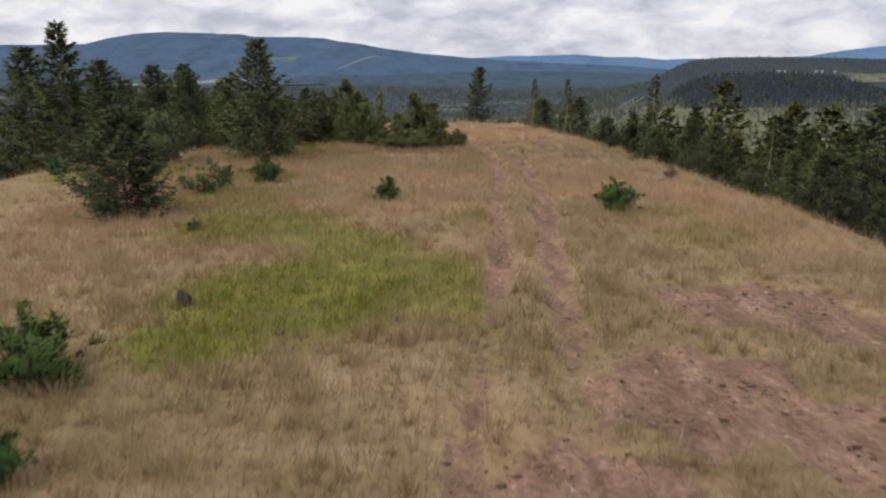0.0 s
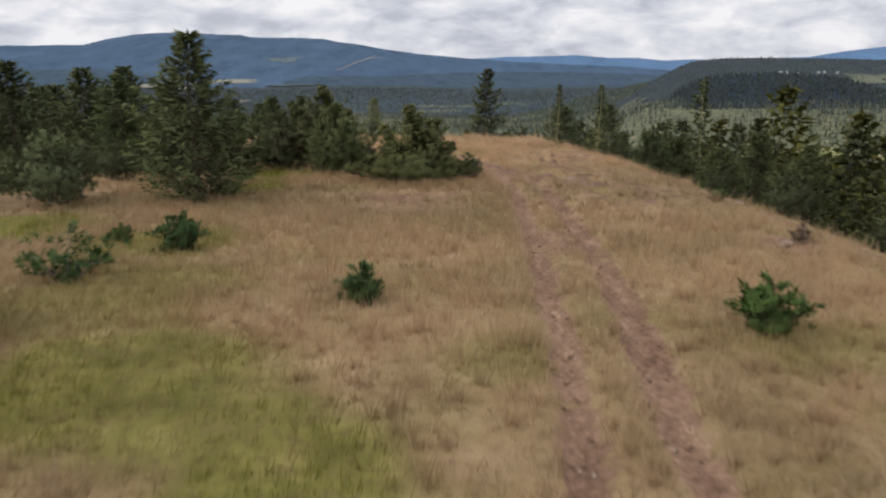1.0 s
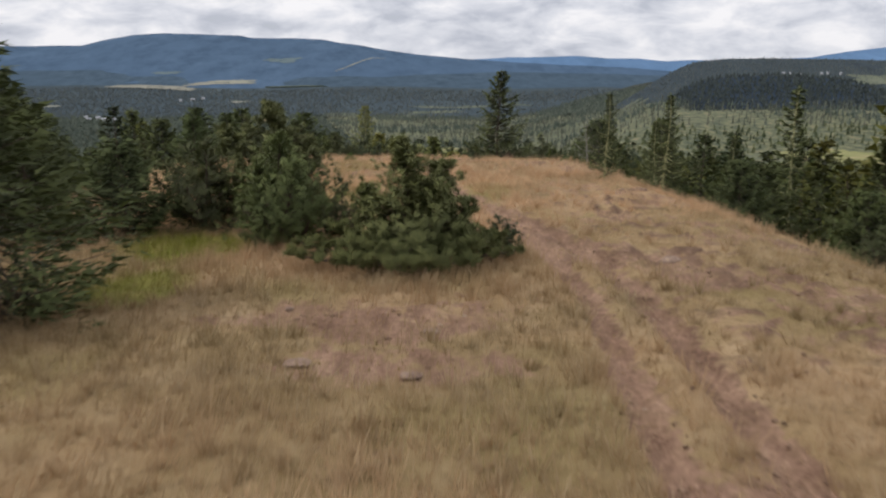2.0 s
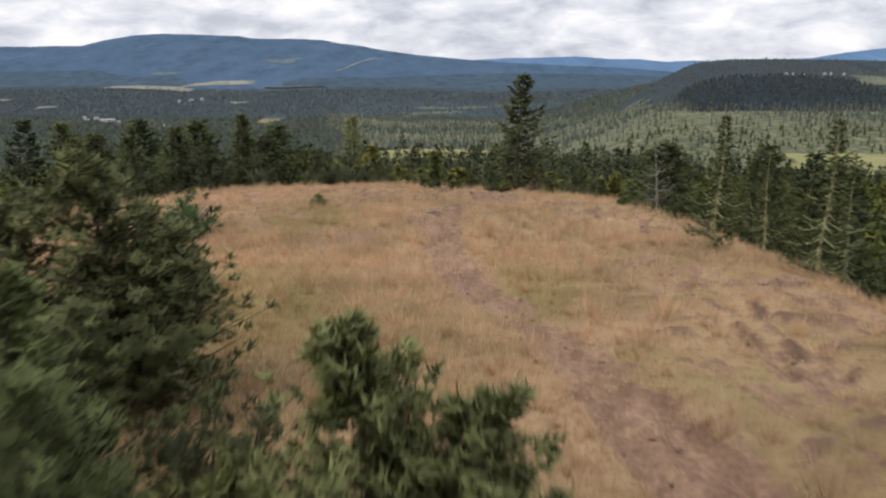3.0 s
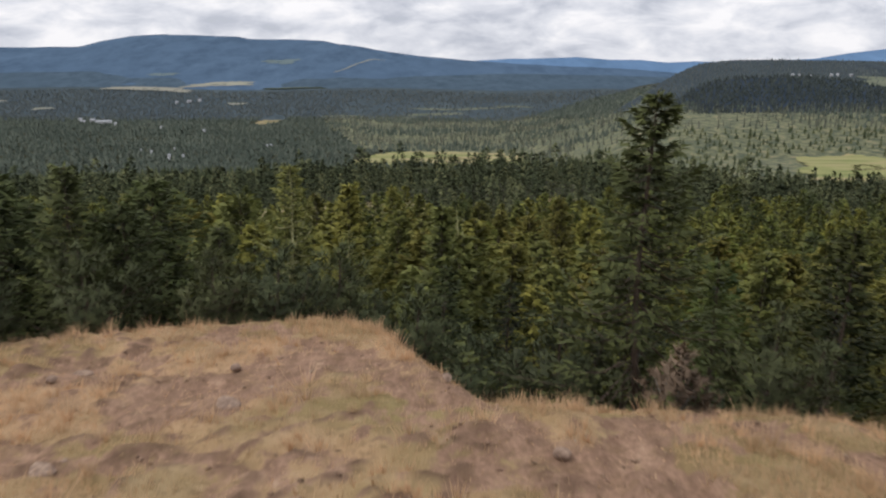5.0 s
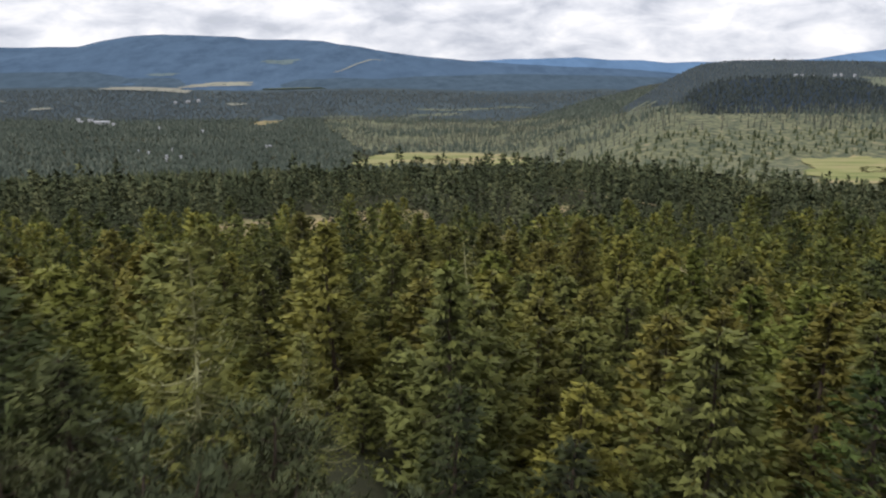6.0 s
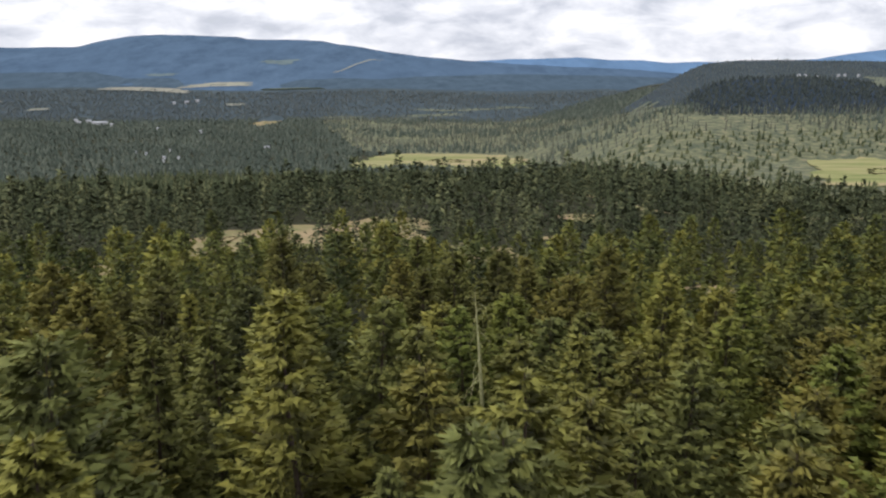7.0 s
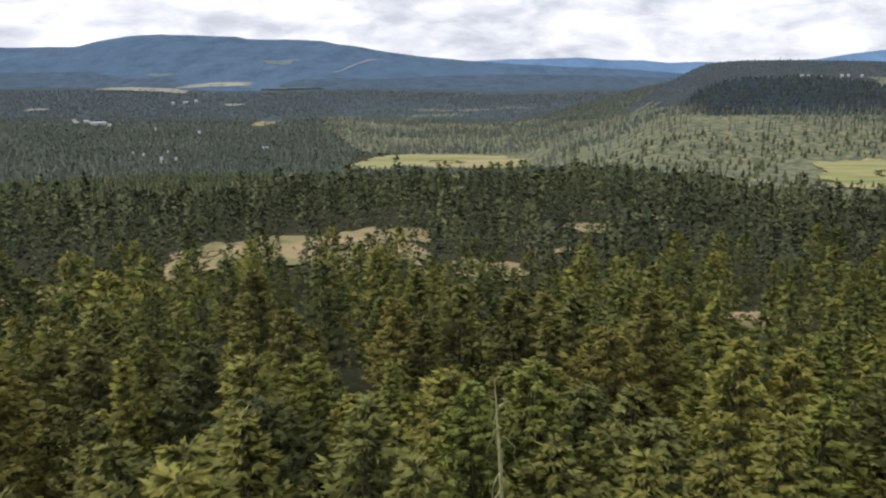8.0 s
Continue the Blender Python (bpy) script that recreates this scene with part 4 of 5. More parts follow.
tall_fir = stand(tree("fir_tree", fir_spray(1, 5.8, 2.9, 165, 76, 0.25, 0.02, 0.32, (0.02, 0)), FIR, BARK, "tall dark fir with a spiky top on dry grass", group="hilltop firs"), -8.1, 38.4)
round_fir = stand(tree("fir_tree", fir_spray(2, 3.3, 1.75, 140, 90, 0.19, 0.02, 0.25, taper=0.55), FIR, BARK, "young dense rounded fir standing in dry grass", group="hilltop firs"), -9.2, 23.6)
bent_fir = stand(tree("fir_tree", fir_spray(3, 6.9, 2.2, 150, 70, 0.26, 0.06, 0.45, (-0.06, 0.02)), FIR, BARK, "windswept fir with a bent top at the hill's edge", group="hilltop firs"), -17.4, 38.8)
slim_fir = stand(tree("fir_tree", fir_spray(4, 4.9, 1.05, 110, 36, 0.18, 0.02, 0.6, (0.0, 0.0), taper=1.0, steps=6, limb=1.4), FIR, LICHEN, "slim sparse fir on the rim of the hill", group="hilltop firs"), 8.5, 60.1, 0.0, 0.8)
big_pine = stand(tree("pine_tree", pine_spray(5, 3.3, 3.1, 720, 6, 0.145, 8, 0.02, 0.7, 22, BIG_PINE), PINE, BARK, "broad bushy pine with several stems beside the track", group="hilltop pines"), -0.37, 43.6, 0.0, 1.03, 0.12, 0.9)
left_pine = stand(tree("pine_tree", pine_spray(6, 4.15, 2.75, 400, 6, 0.155, 6, 0.02, 0.75, 20, LEFT_PINE), BUSH, BARK, "dense dark bushy pine beside a greener patch of grass", group="hilltop pines"), -4.85, 49.6, 0.0, 1.22, 0.05, 0.78)
again(left_pine, -3.95, 45.2, 2.3, 0.8, 0.08, 0.95, "low dense bushy pine in front of a taller one")
flat_pine = stand(tree("pine_tree", pine_spray(7, 2.5, 2.6, 150, 6, 0.17, 5, 0.15, 0.4, 16), BUSH, BARK, "low spreading pine on dry grass", group="hilltop pines"), -12.8, 38.0)

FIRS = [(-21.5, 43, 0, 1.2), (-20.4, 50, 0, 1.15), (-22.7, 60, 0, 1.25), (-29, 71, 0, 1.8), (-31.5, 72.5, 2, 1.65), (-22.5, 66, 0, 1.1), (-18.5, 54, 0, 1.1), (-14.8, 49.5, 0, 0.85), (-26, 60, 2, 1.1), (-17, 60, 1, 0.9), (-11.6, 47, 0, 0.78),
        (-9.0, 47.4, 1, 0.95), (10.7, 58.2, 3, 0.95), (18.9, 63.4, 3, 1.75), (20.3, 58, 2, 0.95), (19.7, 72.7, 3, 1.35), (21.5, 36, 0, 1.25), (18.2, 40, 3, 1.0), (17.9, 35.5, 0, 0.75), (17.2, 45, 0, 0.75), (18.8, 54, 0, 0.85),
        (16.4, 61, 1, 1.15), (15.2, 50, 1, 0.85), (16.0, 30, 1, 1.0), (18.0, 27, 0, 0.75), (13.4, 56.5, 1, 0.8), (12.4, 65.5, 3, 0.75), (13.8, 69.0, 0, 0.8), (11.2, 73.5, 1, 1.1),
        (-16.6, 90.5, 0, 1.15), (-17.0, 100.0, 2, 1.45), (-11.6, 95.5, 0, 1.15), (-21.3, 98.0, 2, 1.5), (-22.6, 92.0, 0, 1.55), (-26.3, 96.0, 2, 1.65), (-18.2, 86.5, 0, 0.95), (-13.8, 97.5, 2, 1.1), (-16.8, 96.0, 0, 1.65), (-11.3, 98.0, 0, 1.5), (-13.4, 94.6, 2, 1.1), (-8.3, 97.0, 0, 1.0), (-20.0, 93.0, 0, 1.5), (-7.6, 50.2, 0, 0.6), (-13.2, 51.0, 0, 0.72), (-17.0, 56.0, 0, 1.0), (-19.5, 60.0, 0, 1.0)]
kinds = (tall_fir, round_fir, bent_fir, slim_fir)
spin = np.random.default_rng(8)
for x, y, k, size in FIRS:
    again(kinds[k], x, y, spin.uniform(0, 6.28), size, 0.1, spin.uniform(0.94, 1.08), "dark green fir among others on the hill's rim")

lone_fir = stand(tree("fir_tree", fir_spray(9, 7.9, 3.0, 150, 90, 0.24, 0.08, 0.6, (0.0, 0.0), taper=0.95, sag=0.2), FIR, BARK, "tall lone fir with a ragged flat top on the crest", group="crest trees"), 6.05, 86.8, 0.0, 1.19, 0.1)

lichen_spray = fir_spray(10, 8.2, 2.7, 160, 46, 0.24, 0.08, 0.45, sag=0.16, steps=6, limb=1.7, twigs=0.6)
lichen_fir = stand(tree("lichen_fir", lichen_spray, LICHENLEAF, LICHEN, "half-bare fir with pale yellow lichen on its twigs", group="crest trees"), -5.6, 98.0)

again(lichen_fir, -3.6, 101.5, 2.1, 0.72, 0.05, 1.0, "young fir with pale yellow lichen on its twigs")


def dead_tree(seed, height, mat, label, droop=0.0, spread=1.0):
    s = Sprays(seed)
    u = np.linspace(0, 1, 8)
    s.rod(np.stack([0.03 * height * np.sin(3 * u + seed), 0.03 * height * np.sin(2 * u), height * u], 1), 0.016 * height * (1.03 - u) + 0.005, 6)
    for i in range(12 if droop else 26):
        q = s.r.uniform(0.2 + 0.35 * droop, 0.98)
        a = s.r.uniform(0, 6.28)
        span = spread * height * 0.2 * (1.1 - q + 0.1 * droop) * s.r.uniform(0.6, 1.5)
        t = np.linspace(0, 1, 6)[:, None]
        kink = s.r.normal(0, 0.12, (6, 3)) * span * t
        s.rod(np.array([0, 0, q * height]) + np.array([math.cos(a), math.sin(a), 0]) * span * t + np.array([0, 0, 0.35 - 2.2 * droop]) * span * t ** 2 + kink, (0.006 - 0.003 * droop) * height * (1.05 - t[:, 0]) * 0.6 + 0.004, 3)
    ob = tagged(new("dead_tree", s.wood("dead_tree", mat)), label, "tree")
    return ob


stand(dead_tree(31, 6.6, DEAD, "bleached dead conifer on the hill's flank"), 22.4, 97.0)
stand(dead_tree(33, 3.2, DEAD, "bleached half-dead sapling on the rim", spread=1.9), 9.5, 69.3)
stand(dead_tree(32, 9.0, LICHEN, "bare dead conifer hung with pale lichen", 1.0), 3.5, 140.8, 0.4, 1.6)

rim_bush = stand(tree("juniper_bush", pine_spray(11, 2.3, 1.8, 80, 4, 0.18, 4, 0.02, 0.45), RIMBUSH, BARK, "dense green bush on the crest's edge", "bush", "crest bushes"), -2.0, 94.6)
for x, y, size, turn in ((-0.4, 93.4, 1.0, 1), (-5.4, 93.6, 0.95, 2), (-7.4, 92.6, 0.85, 3), (-11.4, 91.5, 1.0, 4), (-14.5, 89.0, 1.0, 5), (-17.0, 84.0, 1.1, 0.5), (4.2, 88.6, 1.0, 2.2), (1.6, 91.0, 0.9, 3.4), (9.4, 85.5, 0.9, 1.5), (-3.6, 96.5, 1.1, 0.2),
                         (-18.5, 74.0, 1.1, 0.7), (-21.0, 66.0, 1.0, 2.7), (14.4, 26.0, 0.95, 4.4), (14.6, 33.5, 0.8, 1.4), (14.3, 40.5, 0.8, 2.4), (13.9, 46.5, 0.7, 5.4), (16.6, 23.0, 1.1, 0.4), (-20.5, 47, 0.9, 1.0), (-13.6, 45.5, 0.8, 2.0), (-6.8, 48.2, 1.25, 0.3), (-2.4, 46.4, 0.75, 1.9), (1.9, 43.6, 0.5, 2.9), (-16.2, 44.0, 0.9, 3.1), (-23.0, 41.0, 1.1, 4.1), (-10.8, 52.0, 0.9, 2.2)):
    again(rim_bush, x, y, turn, size * (1.6 if y > 80 else 1.0), 0.08, 1.0, "dense green bush on the hill's edge")

withered = stand(tree("withered_bush", pine_spray(12, 1.8, 1.2, 54, 4, 0.2, 5, 0.02, 0.5), RUSTBUSH, DEAD, "withered brownish bush on the crest", "bush"), 6.6, 84.9, 0.0, 1.15)
again(withered, 10.0, 30.8, 1.0, 0.34, 0.03, 0.8, "small withered brown bush in dry grass")

low_shrub = stand(tree("shrub", pine_spray(13, 1.0, 1.0, 60, 4, 0.15, 5, 0.02, 0.4), SHRUB, BARK, "low green shrub in dry grass", "shrub", "hilltop shrubs"), 6.1, 23.8)
round_shrub = stand(tree("shrub", pine_spray(14, 0.85, 0.55, 60, 4, 0.12, 4, 0.02, 0.25), SHRUB, BARK, "small round dark green shrub in tall dry grass", "shrub", "hilltop shrubs"), -1.2, 25.7)
for x, y, size, tall, label in ((10.5, 37.8, 0.55, 1.0, "low green shrub near the rim"), (-6.3, 30.5, 0.95, 1.0, "low green shrub in dry grass"), (-5.9, 10.9, 1.15, 1.0, "wide dark green shrub in tall grass"),
                                (-5.1, 8.1, 0.75, 0.9, "low green shrub in tall grass"), (-8.2, 31.6, 0.5, 1.0, "low green shrub in dry grass"), (-5.3, 54.2, 1.25, 0.9, "broad green shrub on the slope"), (8.4, 70.2, 0.55, 0.8, "low green shrub near the rim"),
                                (-16.5, 34.8, 0.9, 0.8, "low green shrub at the hill's edge"), (-12.0, 30.5, 0.45, 0.9, "low green shrub in dry grass"), (9.2, 66.8, 0.45, 0.8, "low green shrub near the rim"), (-6.5, 21.4, 0.4, 0.8, "small green shrub in tall grass")):
    again(low_shrub, x, y, spin.uniform(0, 6), size, 0.04, tall, label)
again(round_shrub, -4.3, 69.2, 1.0, 0.8, 0.02, 0.9, "small green sapling in dry grass")
sparse = stand(tree("shrub", pine_spray(15, 1.35, 1.35, 34, 3, 0.2, 6, 0.1, 0.3), SHRUB, DEAD, "wide half-bare shrub with bent twigs", "shrub", "hilltop shrubs"), -7.6, 62.7, 0.0, 1.3, 0.05, 0.78)
again(sparse, -7.8, 27.6, 2.0, 0.95, 0.03, 0.9, "greyish half-bare shrub in dry grass")


# ---- stones ----
def stone(name, seed, size, flat, mat, label, category="stone"):
    """A weathered lump: a beaten sphere with a flattened foot."""
    bm = bmesh.new()
    bmesh.ops.create_icosphere(bm, subdivisions=3, radius=1.0)
    r = np.random.default_rng(seed)
    a = r.normal(0, 1, (7, 3))
    for v in bm.verts:
        cut = min(1.0, min(0.62 + 0.25 * j / 7 + max(0.0, 1 - float(v.co.normalized().dot(Vector(a[j]).normalized()))) for j in range(7)))
        v.co *= cut * (1 + 0.06 * noise.noise(v.co * 3 + Vector((seed, 0, 0))))
        v.co.x, v.co.y, v.co.z = v.co.x * size, v.co.y * size * 0.75, max(v.co.z, -0.4) * size * flat
    me = bpy.data.meshes.new(name)
    bm.to_mesh(me)
    bm.free()
    me.materials.append(mat)
    return tagged(new(name, me), label, category)


stand(stone("tree_stump", 1, 0.17, 1.6, DARKROCK, "small charred dark stump in green grass", "stump"), -4.8, 14.7, 0.4, 1.0, -0.08)
slab = stand(stone("rock_slab", 2, 0.34, 0.3, ROCK, "low weathered rock slab in bare soil"), 6.2, 43.2, 0.3)
lump = stand(stone("rock", 3, 0.2, 0.6, ROCK, "small brown stone in bare soil"), 5.0, 16.6, 1.3)
pale = stand(stone("pale_rock", 4, 0.16, 0.55, PALEROCK, "small whitish stone in dry grass"), 6.0, 65.0, 0.7)
for x, y, turn in ((6.5, 64.7, 0.2), (9.9, 33.2, 1.2)):
    again(pale, x, y, turn, spin.uniform(0.6, 1.1), 0.02)
for i in range(46):
    cx, cy, rx, ry = BARE_FAR[i % len(BARE_FAR)]
    x, y = cx + spin.normal(0, 0.45) * rx, cy + spin.normal(0, 0.45) * ry
    if outside(np.array(x), np.array(y)) < -1.0:
        again(slab if i % 3 else lump, x, y, spin.uniform(0, 6.28), spin.uniform(0.4, 1.15), 0.03)


# ---- the forest below ----
CLEARINGS = [(-22, 283, 25, 30), (-45, 266, 9, 26), (13, 252, 9, 20), (150, 370, 24, 36), (-60, 224, 9, 8), (-50, 202, 5, 8), (34, 286, 7, 8), (47, 322, 7, 9), (74, 344, 10, 9), (47, 210, 5, 6), (-127, 440, 7, 10), (-96, 444, 6, 9), (70, 422, 8, 10),
             (112, 745, 30, 60), (42, 1478, 165, 112), (-84, 1370, 44, 105), (492, 905, 105, 112), (-470, 2440, 45, 120)]
# where the woods give way to open land, along each bearing x / y
WOODS_END = [(-0.135, 9000), (-0.121, 2250), (-0.104, 2024), (-0.09, 1810), (-0.075, 1600), (0.10, 1520), (0.158, 1234), (0.23, 1000), (0.283, 940), (0.354, 890), (0.38, 790), (0.45, 700), (0.6, 620), (1.0, 560)]


def open_land(x, y):
    m = np.zeros(len(x), bool)
    for cx, cy, rx, ry in CLEARINGS:
        m |= np.hypot((x - cx) / rx, (y - cy) / ry) < 1.05
    return m


def meadow_z(x, y):
    return ground_z(x, y) + 3.5


def far_edge(x, y):
    """Where the open land ends against the hills."""
    return np.interp(x / y, [0.1, 0.2, 0.45], [2850, 1950, 1560]) + 60 * wobble(x, y, 150, 4)


def marsh_at(x, y):
    return (y > lerp_table(x / y, WOODS_END) + 0.035 * y * wobble(x, y, 60, 2)) & (y < far_edge(x, y))


def spaced(x, y, gap):
    """Leave out places nearer than gap to an earlier one."""
    cell, kept = {}, []
    for i, (a, b) in enumerate(zip(x, y)):
        u, v = int(a // gap), int(b // gap)
        if any((a - p) ** 2 + (b - q) ** 2 < gap * gap for du in (-1, 0, 1) for dv in (-1, 0, 1) for p, q in cell.get((u + du, v + dv), ())):
            continue
        cell.setdefault((u, v), []).append((a, b))
        kept.append(i)
    return np.array(kept)


fr = np.random.default_rng(77)
n = 9000
fx_, fy_ = fr.uniform(-150, 170, n), fr.uniform(-5, 235, n)
side = outside(fx_, fy_)
ok = (side > 6.5) & (np.abs(fx_ - 0.03 * fy_) < 0.68 * fy_ + 22) & ~open_land(fx_, fy_)
ok &= np.hypot((fx_ - 3.2) / 3.0, (fy_ - 139) / 5.5) > 1  # the bare tree stands free
ok &= ~((side < 14) & (fy_ > 84) & (fr.random(n) < 0.5))
fx_, fy_ = fx_[ok], fy_[ok]
pick = spaced(fx_, fy_, 4.8)
fx_, fy_ = fx_[pick], fy_[pick]
near_first = np.argsort(np.hypot(fx_ * 1.1, (fy_ - 122) * 0.8))
fx_, fy_ = fx_[near_first], fy_[near_first]

forest_kinds = []
for i, (height, radius, branches, per, taper, ragged) in enumerate(((9.4, 3.0, 150, 72, 0.8, 0.26), (8.8, 2.8, 130, 72, 0.75, 0.28), (10.2, 3.0, 150, 72, 0.8, 0.28), (8.4, 3.2, 140, 72, 0.6, 0.24), (9.0, 2.3, 120, 72, 0.9, 0.3))):
    forest_kinds.append(tree("forest_fir", fir_spray(41 + i, height, radius, branches, per, 0.3, 0.06, ragged, taper=taper, thin=1.9, twigs=0.15, steps=3), FOREST, BARK, "olive green fir in the close forest below the hill", group="forest firs"))
crest_kinds = [tree("crest_fir", fir_spray(51 + i, height, radius, 125, 44, 0.27, 0.05, 0.36, taper=taper, thin=1.5, twigs=0.4), CRESTWOOD, BARK, "dark green fir close below the crest", group="crest firs") for i, (height, radius, taper) in enumerate(((9.6, 2.9, 0.95), (9.0, 2.6, 0.85), (8.6, 2.9, 1.05)))]
crest_height = [height_of(k) for k in crest_kinds]
SINGLE = 165
kind_height = [height_of(k) for k in forest_kinds]


def crown_line(x, y):
    """How high the tops of the forest reach: level beside the hill, falling with the slope."""
    flank = np.where(x < -8, 1.6, np.where(x > 13, 1.3, 0.0)) * np.clip((112 - y) / 20, 0, 1)
    return flank + np.interp(y, [0, 84, 100, 125, 150, 200, 260, 500], [0.6, 0.4, -1.8, -4.8, -9.0, -18.0, -27.5, -75.0])


def fit_size(x, y, height, r):
    top = crown_line(x, y) + np.clip((y - 100) / 15, 0, 1) * 1.0 - 6.5 * r.random() ** 1.3
    return float(np.clip((top - ground_z(x, y)) / height, 0.35, 1.3))


used = set()
for i in range(SINGLE):
    near_crest = fy_[i] < 104
    kind = crest_kinds[i % 3] if near_crest else forest_kinds[i % 5]
    size = fit_size(fx_[i], fy_[i], crest_height[i % 3] if near_crest else kind_height[i % 5], fr)
    place = stand if kind.name not in used else again
    used.add(kind.name)
    place(kind, fx_[i], fy_[i], fr.uniform(0, 6.28), size * 1.2, 0.15, 0.85 * fr.uniform(0.9, 1.1))


def scatter(name, templates, x, y, low, high, mat, label, seed, squash=1.0, sizes=None, land=ground_z):
    """One joined wood of many trees, from a few shapes."""
    r = np.random.default_rng(seed)
    z = land(x, y) - 0.2
    parts = []
    tip_shares, tones, ways = [], [], []
    for k, (shape, young, normal) in enumerate(templates):
        i = np.arange(k, len(x), len(templates))
        a, s = r.uniform(0, 6.28, len(i)), r.uniform(low, high, len(i)) if sizes is None else sizes[i]
        c, d = np.cos(a) * s, np.sin(a) * s
        p = np.empty((len(i), *shape.shape), np.float32)
        p[..., 0] = shape[None, :, :, 0] * c[:, None, None] - shape[None, :, :, 1] * d[:, None, None] + x[i][:, None, None]
        p[..., 1] = shape[None, :, :, 0] * d[:, None, None] + shape[None, :, :, 1] * c[:, None, None] + y[i][:, None, None]
        p[..., 2] = shape[None, :, :, 2] * (s * squash * r.uniform(0.85, 1.15, len(i)))[:, None, None] + z[i][:, None, None]
        parts.append(p.reshape(-1, 3))
        ca, sa = np.cos(a)[:, None], np.sin(a)[:, None]
        turned = np.empty((len(i), len(normal), 3), np.float32)
        turned[..., 0], turned[..., 1], turned[..., 2] = normal[None, :, 0] * ca - normal[None, :, 1] * sa, normal[None, :, 0] * sa + normal[None, :, 1] * ca, normal[None, :, 2]
        ways.append(turned.reshape(-1, 3))
        tip_shares.append(np.tile(young, len(i)))
        tones.append(np.repeat(r.random(len(i)), len(young)))
    v = np.concatenate(parts)
    me = mesh_of(name, v, np.arange(len(v)).reshape(-1, 3), mat)
    growth_and_shade(me, np.concatenate(tip_shares), np.concatenate(tones))
    shaded(me, np.concatenate(ways))
    return tagged(new(name, me), label, "forest", kind="stuff")


def soup(seed, height, radius, branches, per, spray, taper=0.75):
    s = fir_spray(seed, height, radius, branches, per, spray, 0.08, 0.4, taper=taper, twigs=0.0, thin=2.0)
    tris, normals = rounded(np.concatenate(s.leaf))
    return tris, np.concatenate(s.young), normals


def spire(seed, height, radius, tiers, sides):
    """A far conifer: jagged skirts one over another."""
    r = np.random.default_rng(seed)
    tris = []
    for t in range(tiers):
        z0, z1 = height * (0.08 + 0.8 * t / tiers), height * (0.08 + 0.92 * (t + 1.35) / (tiers + 0.35))
        rad = radius * (1 - t / tiers) ** 0.8
        a = np.linspace(0, 2 * np.pi, sides + 1) + r.uniform(0, 6)
        for j in range(sides):
            q = r.uniform(0.45, 1.3, 2) * rad
            tris.append([(q[0] * math.cos(a[j]), q[0] * math.sin(a[j]), z0 + r.normal(0, 0.05) * height), (q[1] * math.cos(a[j + 1]), q[1] * math.sin(a[j + 1]), z0 + r.normal(0, 0.05) * height), (0, 0, min(z1, height))])
    tris, normals = rounded(tris, share=0.8)
    return tris, np.full(len(tris), 0.6), normals


rest_x, rest_y = fx_[SINGLE:], fy_[SINGLE:]
lower = rest_y > 104
for name, mat, part_of, label, seed in (("forest_slope", SLOPE, lower, "close olive green fir forest on the hill's slopes", 4), ("forest_crest", CRESTWOOD, ~lower, "dark fir forest close below the crest", 14)):
    px_, py_ = rest_x[part_of], rest_y[part_of]
    scatter(name, [soup(61 + i, 9.0, 3.3, 88, 15, 0.56, 0.7 + 0.08 * i) for i in range(4)], px_, py_, 0.62, 1.15, mat, label, seed,
            sizes=np.clip((crown_line(px_, py_) + 1.2 - 7.0 * fr.random(len(px_)) ** 1.3 - ground_z(px_, py_)) / 9.0, 0.4, 1.3))

# the flanks beside and behind the hill
fl = np.random.default_rng(91)
sx, sy = fl.uniform(-160, 180, 6000), fl.uniform(-70, 235, 6000)
aside = (outside(sx, sy) > 6.5) & (np.abs(sx - 0.03 * sy) > 0.68 * sy + 23)
sx, sy = sx[aside], sy[aside]
keep_flank = spaced(sx, sy, 4.7)
sx, sy = sx[keep_flank], sy[keep_flank]
scatter("forest_flank", [spire(101 + i, 9.5, 2.9, 9, 6) for i in range(4)], sx, sy, 0.6, 1.15, SLOPE, "fir forest on the hill's steep flanks", 19)


def belt(count, y0, y1, gap, seed):
    r = np.random.default_rng(seed)
    y = np.sqrt(r.uniform(y0 ** 2, y1 ** 2, count))
    x = r.uniform(-0.68, 0.72, count) * y
    i = spaced(x, y, gap)
    x, y = x[i], y[i]
    keep = ~open_land(x, y)
    return x[keep], y[keep]


bx, by = belt(13000, 233, 470, 4.7, 3)
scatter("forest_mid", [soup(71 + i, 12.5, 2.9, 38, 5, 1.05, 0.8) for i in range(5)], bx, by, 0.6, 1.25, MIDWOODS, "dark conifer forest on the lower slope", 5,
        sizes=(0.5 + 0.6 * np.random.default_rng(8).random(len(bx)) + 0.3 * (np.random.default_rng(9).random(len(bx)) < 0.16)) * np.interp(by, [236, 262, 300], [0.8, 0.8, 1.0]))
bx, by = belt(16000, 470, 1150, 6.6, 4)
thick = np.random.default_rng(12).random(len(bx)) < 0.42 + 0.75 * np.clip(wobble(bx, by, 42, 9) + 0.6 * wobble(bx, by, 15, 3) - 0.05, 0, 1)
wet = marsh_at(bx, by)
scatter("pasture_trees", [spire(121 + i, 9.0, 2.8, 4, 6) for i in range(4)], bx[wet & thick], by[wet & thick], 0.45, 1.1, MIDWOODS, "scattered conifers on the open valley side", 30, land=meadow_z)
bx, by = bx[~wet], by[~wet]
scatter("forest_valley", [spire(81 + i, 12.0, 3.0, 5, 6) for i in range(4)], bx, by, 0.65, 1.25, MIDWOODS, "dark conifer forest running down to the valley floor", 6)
bx, by = belt(60000, 1150, 2800, 7.5, 5)
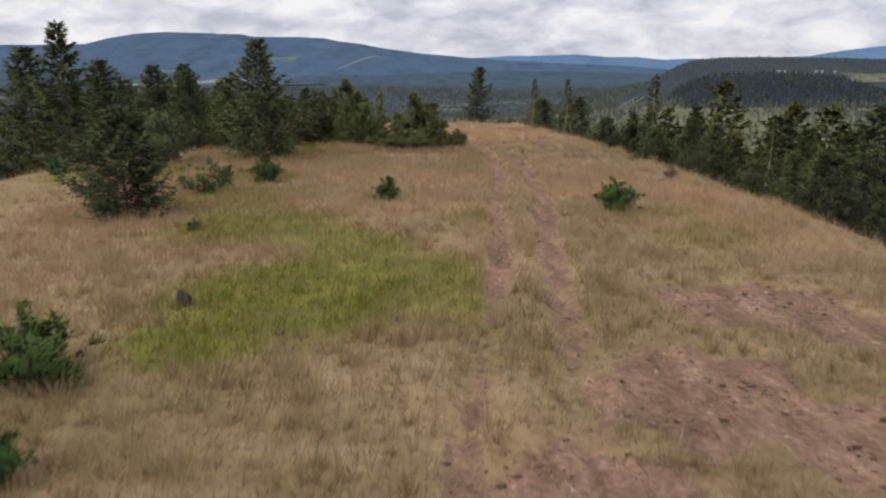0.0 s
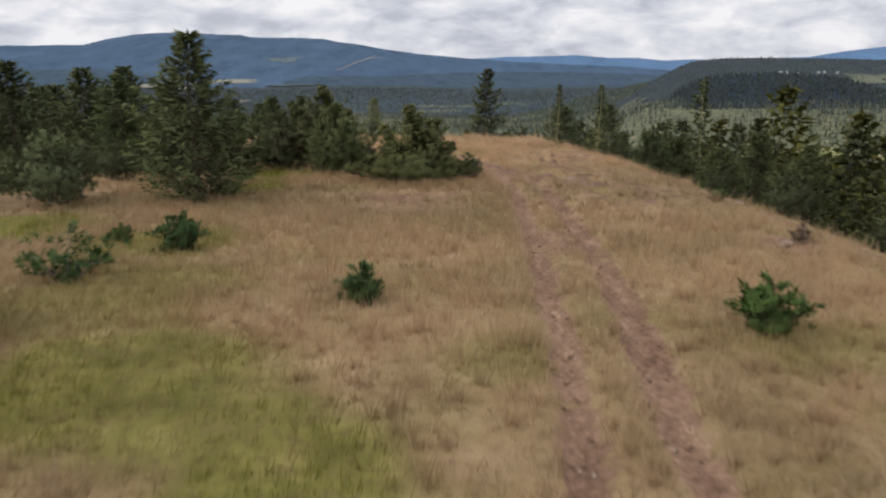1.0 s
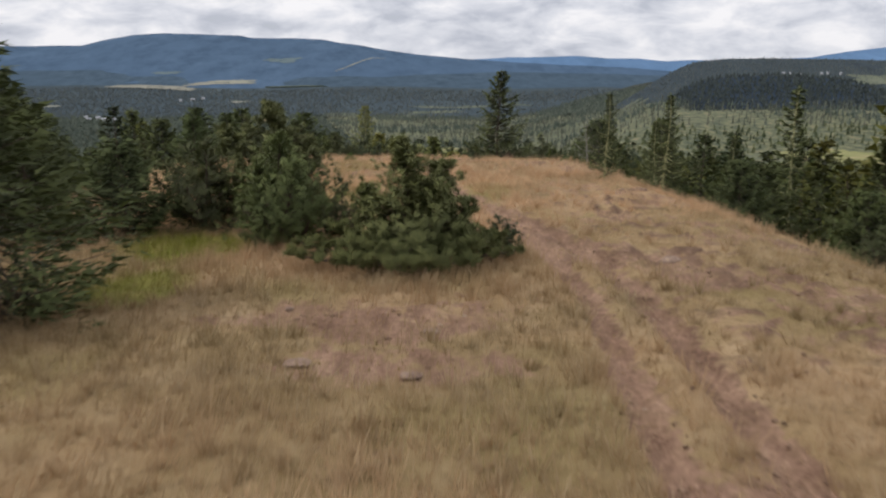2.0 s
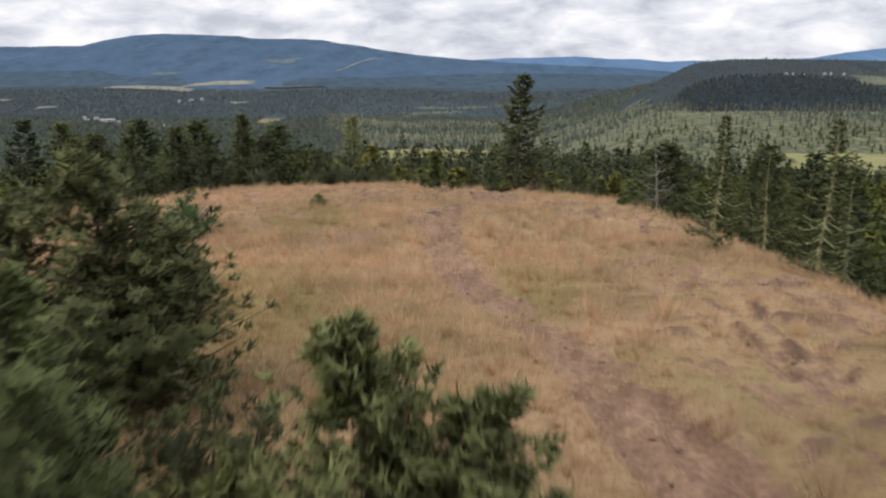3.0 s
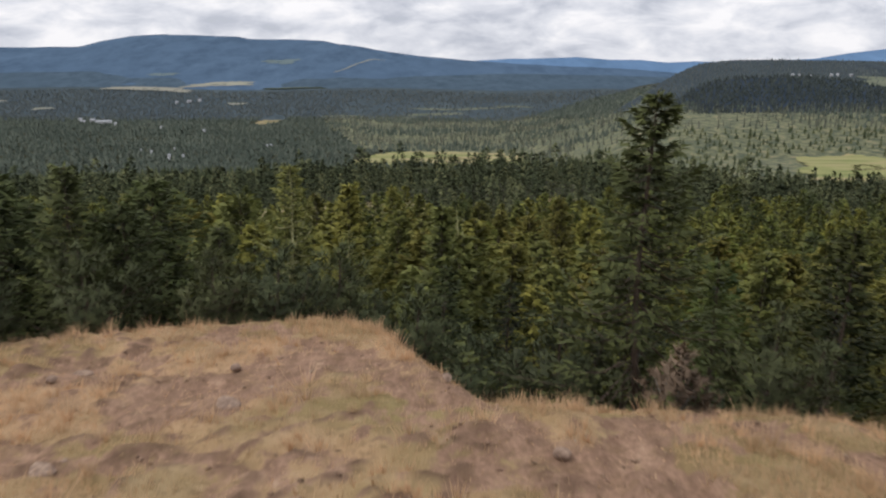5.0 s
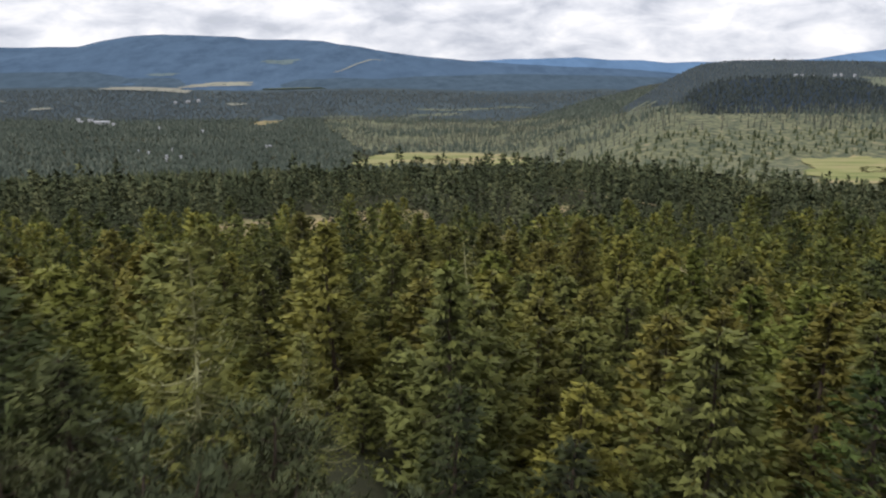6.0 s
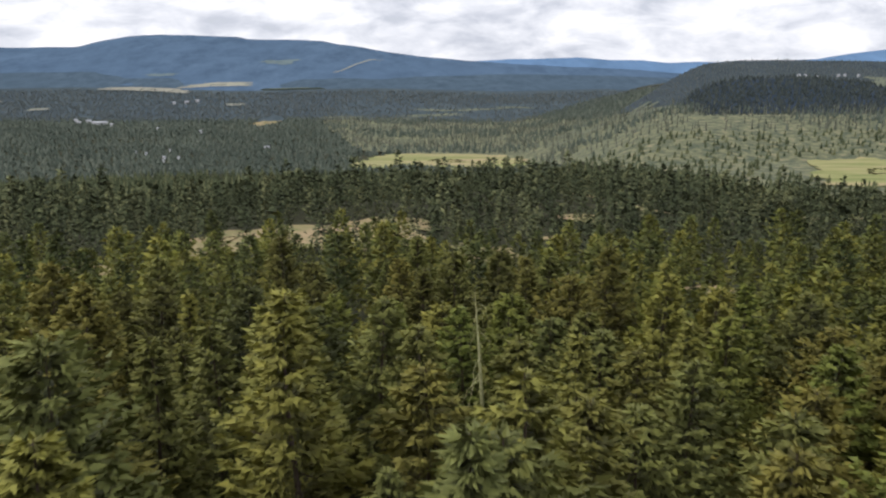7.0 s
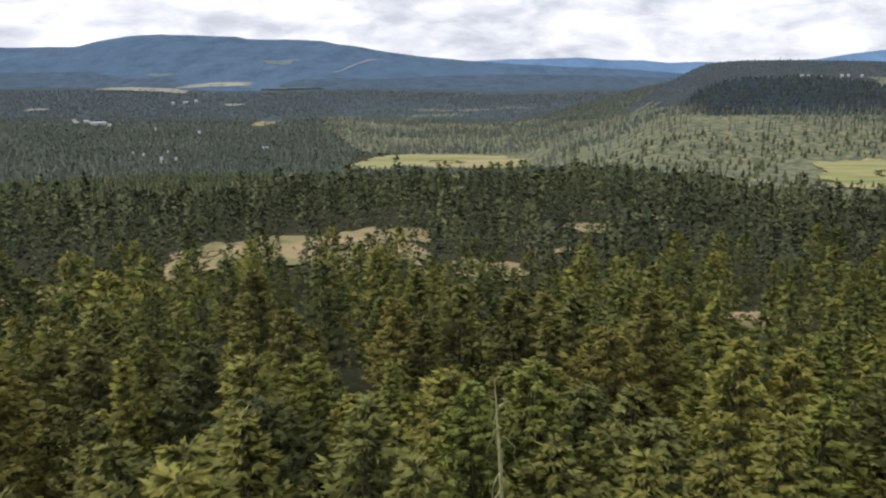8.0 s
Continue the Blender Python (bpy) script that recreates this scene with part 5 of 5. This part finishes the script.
below = (by < far_edge(bx, by)) | (bx < 0.3 * by)
bx, by = bx[below], by[below]
wet = marsh_at(bx, by)
hx, hy = belt(22000, 2480, 2980, 7.5, 15)
shy = np.random.default_rng(16)
hill = (hx < 0.3 * hy) & ((hx < -260) | (hy > 2760) | (shy.random(len(hx)) < 0.45))
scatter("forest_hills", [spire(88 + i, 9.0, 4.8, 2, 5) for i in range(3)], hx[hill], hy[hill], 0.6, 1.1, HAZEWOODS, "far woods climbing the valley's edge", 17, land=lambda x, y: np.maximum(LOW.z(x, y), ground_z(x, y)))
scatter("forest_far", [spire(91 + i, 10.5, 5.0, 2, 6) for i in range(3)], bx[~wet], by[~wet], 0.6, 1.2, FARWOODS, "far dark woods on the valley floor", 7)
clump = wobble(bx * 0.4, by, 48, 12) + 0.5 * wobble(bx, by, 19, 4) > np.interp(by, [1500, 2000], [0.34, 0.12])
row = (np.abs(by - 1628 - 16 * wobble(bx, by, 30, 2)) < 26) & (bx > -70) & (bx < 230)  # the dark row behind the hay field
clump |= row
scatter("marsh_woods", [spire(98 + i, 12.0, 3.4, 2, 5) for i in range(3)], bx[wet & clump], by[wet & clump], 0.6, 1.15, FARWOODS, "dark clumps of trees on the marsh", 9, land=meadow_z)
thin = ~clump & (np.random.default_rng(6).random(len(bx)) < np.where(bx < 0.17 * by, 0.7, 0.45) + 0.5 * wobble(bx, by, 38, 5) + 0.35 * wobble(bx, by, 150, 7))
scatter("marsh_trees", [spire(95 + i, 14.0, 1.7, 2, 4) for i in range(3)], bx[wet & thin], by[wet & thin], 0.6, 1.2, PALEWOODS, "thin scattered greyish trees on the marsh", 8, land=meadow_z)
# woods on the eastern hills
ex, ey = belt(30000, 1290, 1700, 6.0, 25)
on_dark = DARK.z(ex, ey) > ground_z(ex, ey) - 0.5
scatter("forest_dark_hill", [spire(111 + i, 7.5, 3.4, 2, 5) for i in range(3)], ex[on_dark], ey[on_dark], 0.6, 1.15, HILLWOODS, "dense wood on the hill, painted dark for cloud shadow", 27, land=DARK.z)
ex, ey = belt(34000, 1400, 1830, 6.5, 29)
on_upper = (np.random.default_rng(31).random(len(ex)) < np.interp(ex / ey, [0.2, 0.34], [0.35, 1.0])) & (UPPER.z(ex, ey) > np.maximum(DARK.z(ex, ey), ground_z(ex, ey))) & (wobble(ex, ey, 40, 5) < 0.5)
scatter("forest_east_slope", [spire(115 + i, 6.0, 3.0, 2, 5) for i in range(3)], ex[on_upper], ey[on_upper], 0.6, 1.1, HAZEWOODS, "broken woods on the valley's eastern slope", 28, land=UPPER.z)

# marsh meadow: one ragged sheet on the valley floor
mx, my = np.arange(-420, 1500, 16.0), np.arange(560, 2900, 12.0)
MX, MY = np.meshgrid(mx, my)
mv = np.stack([MX.ravel(), MY.ravel(), meadow_z(MX.ravel(), MY.ravel())], 1)
mf = grid_faces(len(mx), len(my))
centre = mv[mf].mean(1)
mf = mf[marsh_at(centre[:, 0], centre[:, 1])]
tagged(new("marsh_meadow", mesh_of("marsh_meadow", mv, mf, MARSH, True)), "olive marsh meadow with thin scattered trees", "meadow", kind="structure")


# ---- far houses ----
def house(x, y, z, wide, deep, high, turn, label):
    ob = tagged(new("house"), label, "house", "valley houses")
    ob.matrix_basis = Matrix.Translation((x, y, z)) @ Matrix.Rotation(turn, 4, "Z")
    a, b = wide / 2, deep / 2
    wall = mesh_of("wall", [(-a, -b, -2), (a, -b, -2), (a, b, -2), (-a, b, -2), (-a, -b, high), (a, -b, high), (a, b, high), (-a, b, high)],
                   [(0, 1, 5, 4), (1, 2, 6, 5), (2, 3, 7, 6), (3, 0, 4, 7)], WALLS)
    c, d, t = a * 1.05, b * 1.15, high + deep * 0.28
    roof = mesh_of("roof", [(-c, -d, high - 0.2), (c, -d, high - 0.2), (c, 0, t), (-c, 0, t), (-c, d, high - 0.2), (c, d, high - 0.2), (-c, -d, high - 0.6), (c, -d, high - 0.6), (-c, d, high - 0.6), (c, d, high - 0.6)],
                   [(0, 1, 2, 3), (3, 2, 5, 4), (6, 7, 1, 0), (4, 5, 9, 8), (0, 3, 4, 8), (1, 9, 5, 2)], ROOFS)
    for name, me in (("wall", wall), ("roof", roof)):
        p = new(name, me)
        p.parent = ob
    return ob


for x, y, wide, deep, high in ((-930, 2346, 40, 12, 5), (-985, 2400, 14, 10, 6), (-1030, 2420, 10, 8, 6), (-880, 2300, 9, 8, 5), (-1000, 2370, 12, 8, 4), (-960, 2375, 10, 8, 4), (-560, 2050, 7, 5, 4), (-700, 2150, 7, 5, 4), (-525, 1560, 4, 4, 3), (-472, 1500, 5, 4, 3), (-452, 1435, 4, 3, 3), (-500, 1625, 5, 4, 3), (-560, 1600, 4, 3, 3), (-440, 1480, 4, 3, 3), (-330, 1720, 12, 5, 3)):
    house(x, y, float(ground_z(x, y)) + 6, wide, deep, high, 0.2, "white walled house with a grey roof among valley trees")
for x, y, wide in ((-812, 2790, 14), (-780, 2805, 10), (-850, 2775, 8)):
    house(x, y, float(LOW.z(np.array(float(x)), np.array(float(y)))) + 3, wide, 9, 5, 0.1, "pale farm building on the far valley side")
for x, y, wide in ((1405, 3040, 6), (1432, 3045, 4), (1470, 3030, 4), (1560, 3050, 6), (1590, 3060, 4), (1640, 3055, 5)):
    x, y = nearer(x, y)
    house(x, y, float(UPPER.z(np.array(float(x)), np.array(float(y)))) + 2, wide, 4, 2.6, -0.2, "pale house high on the wooded slope")
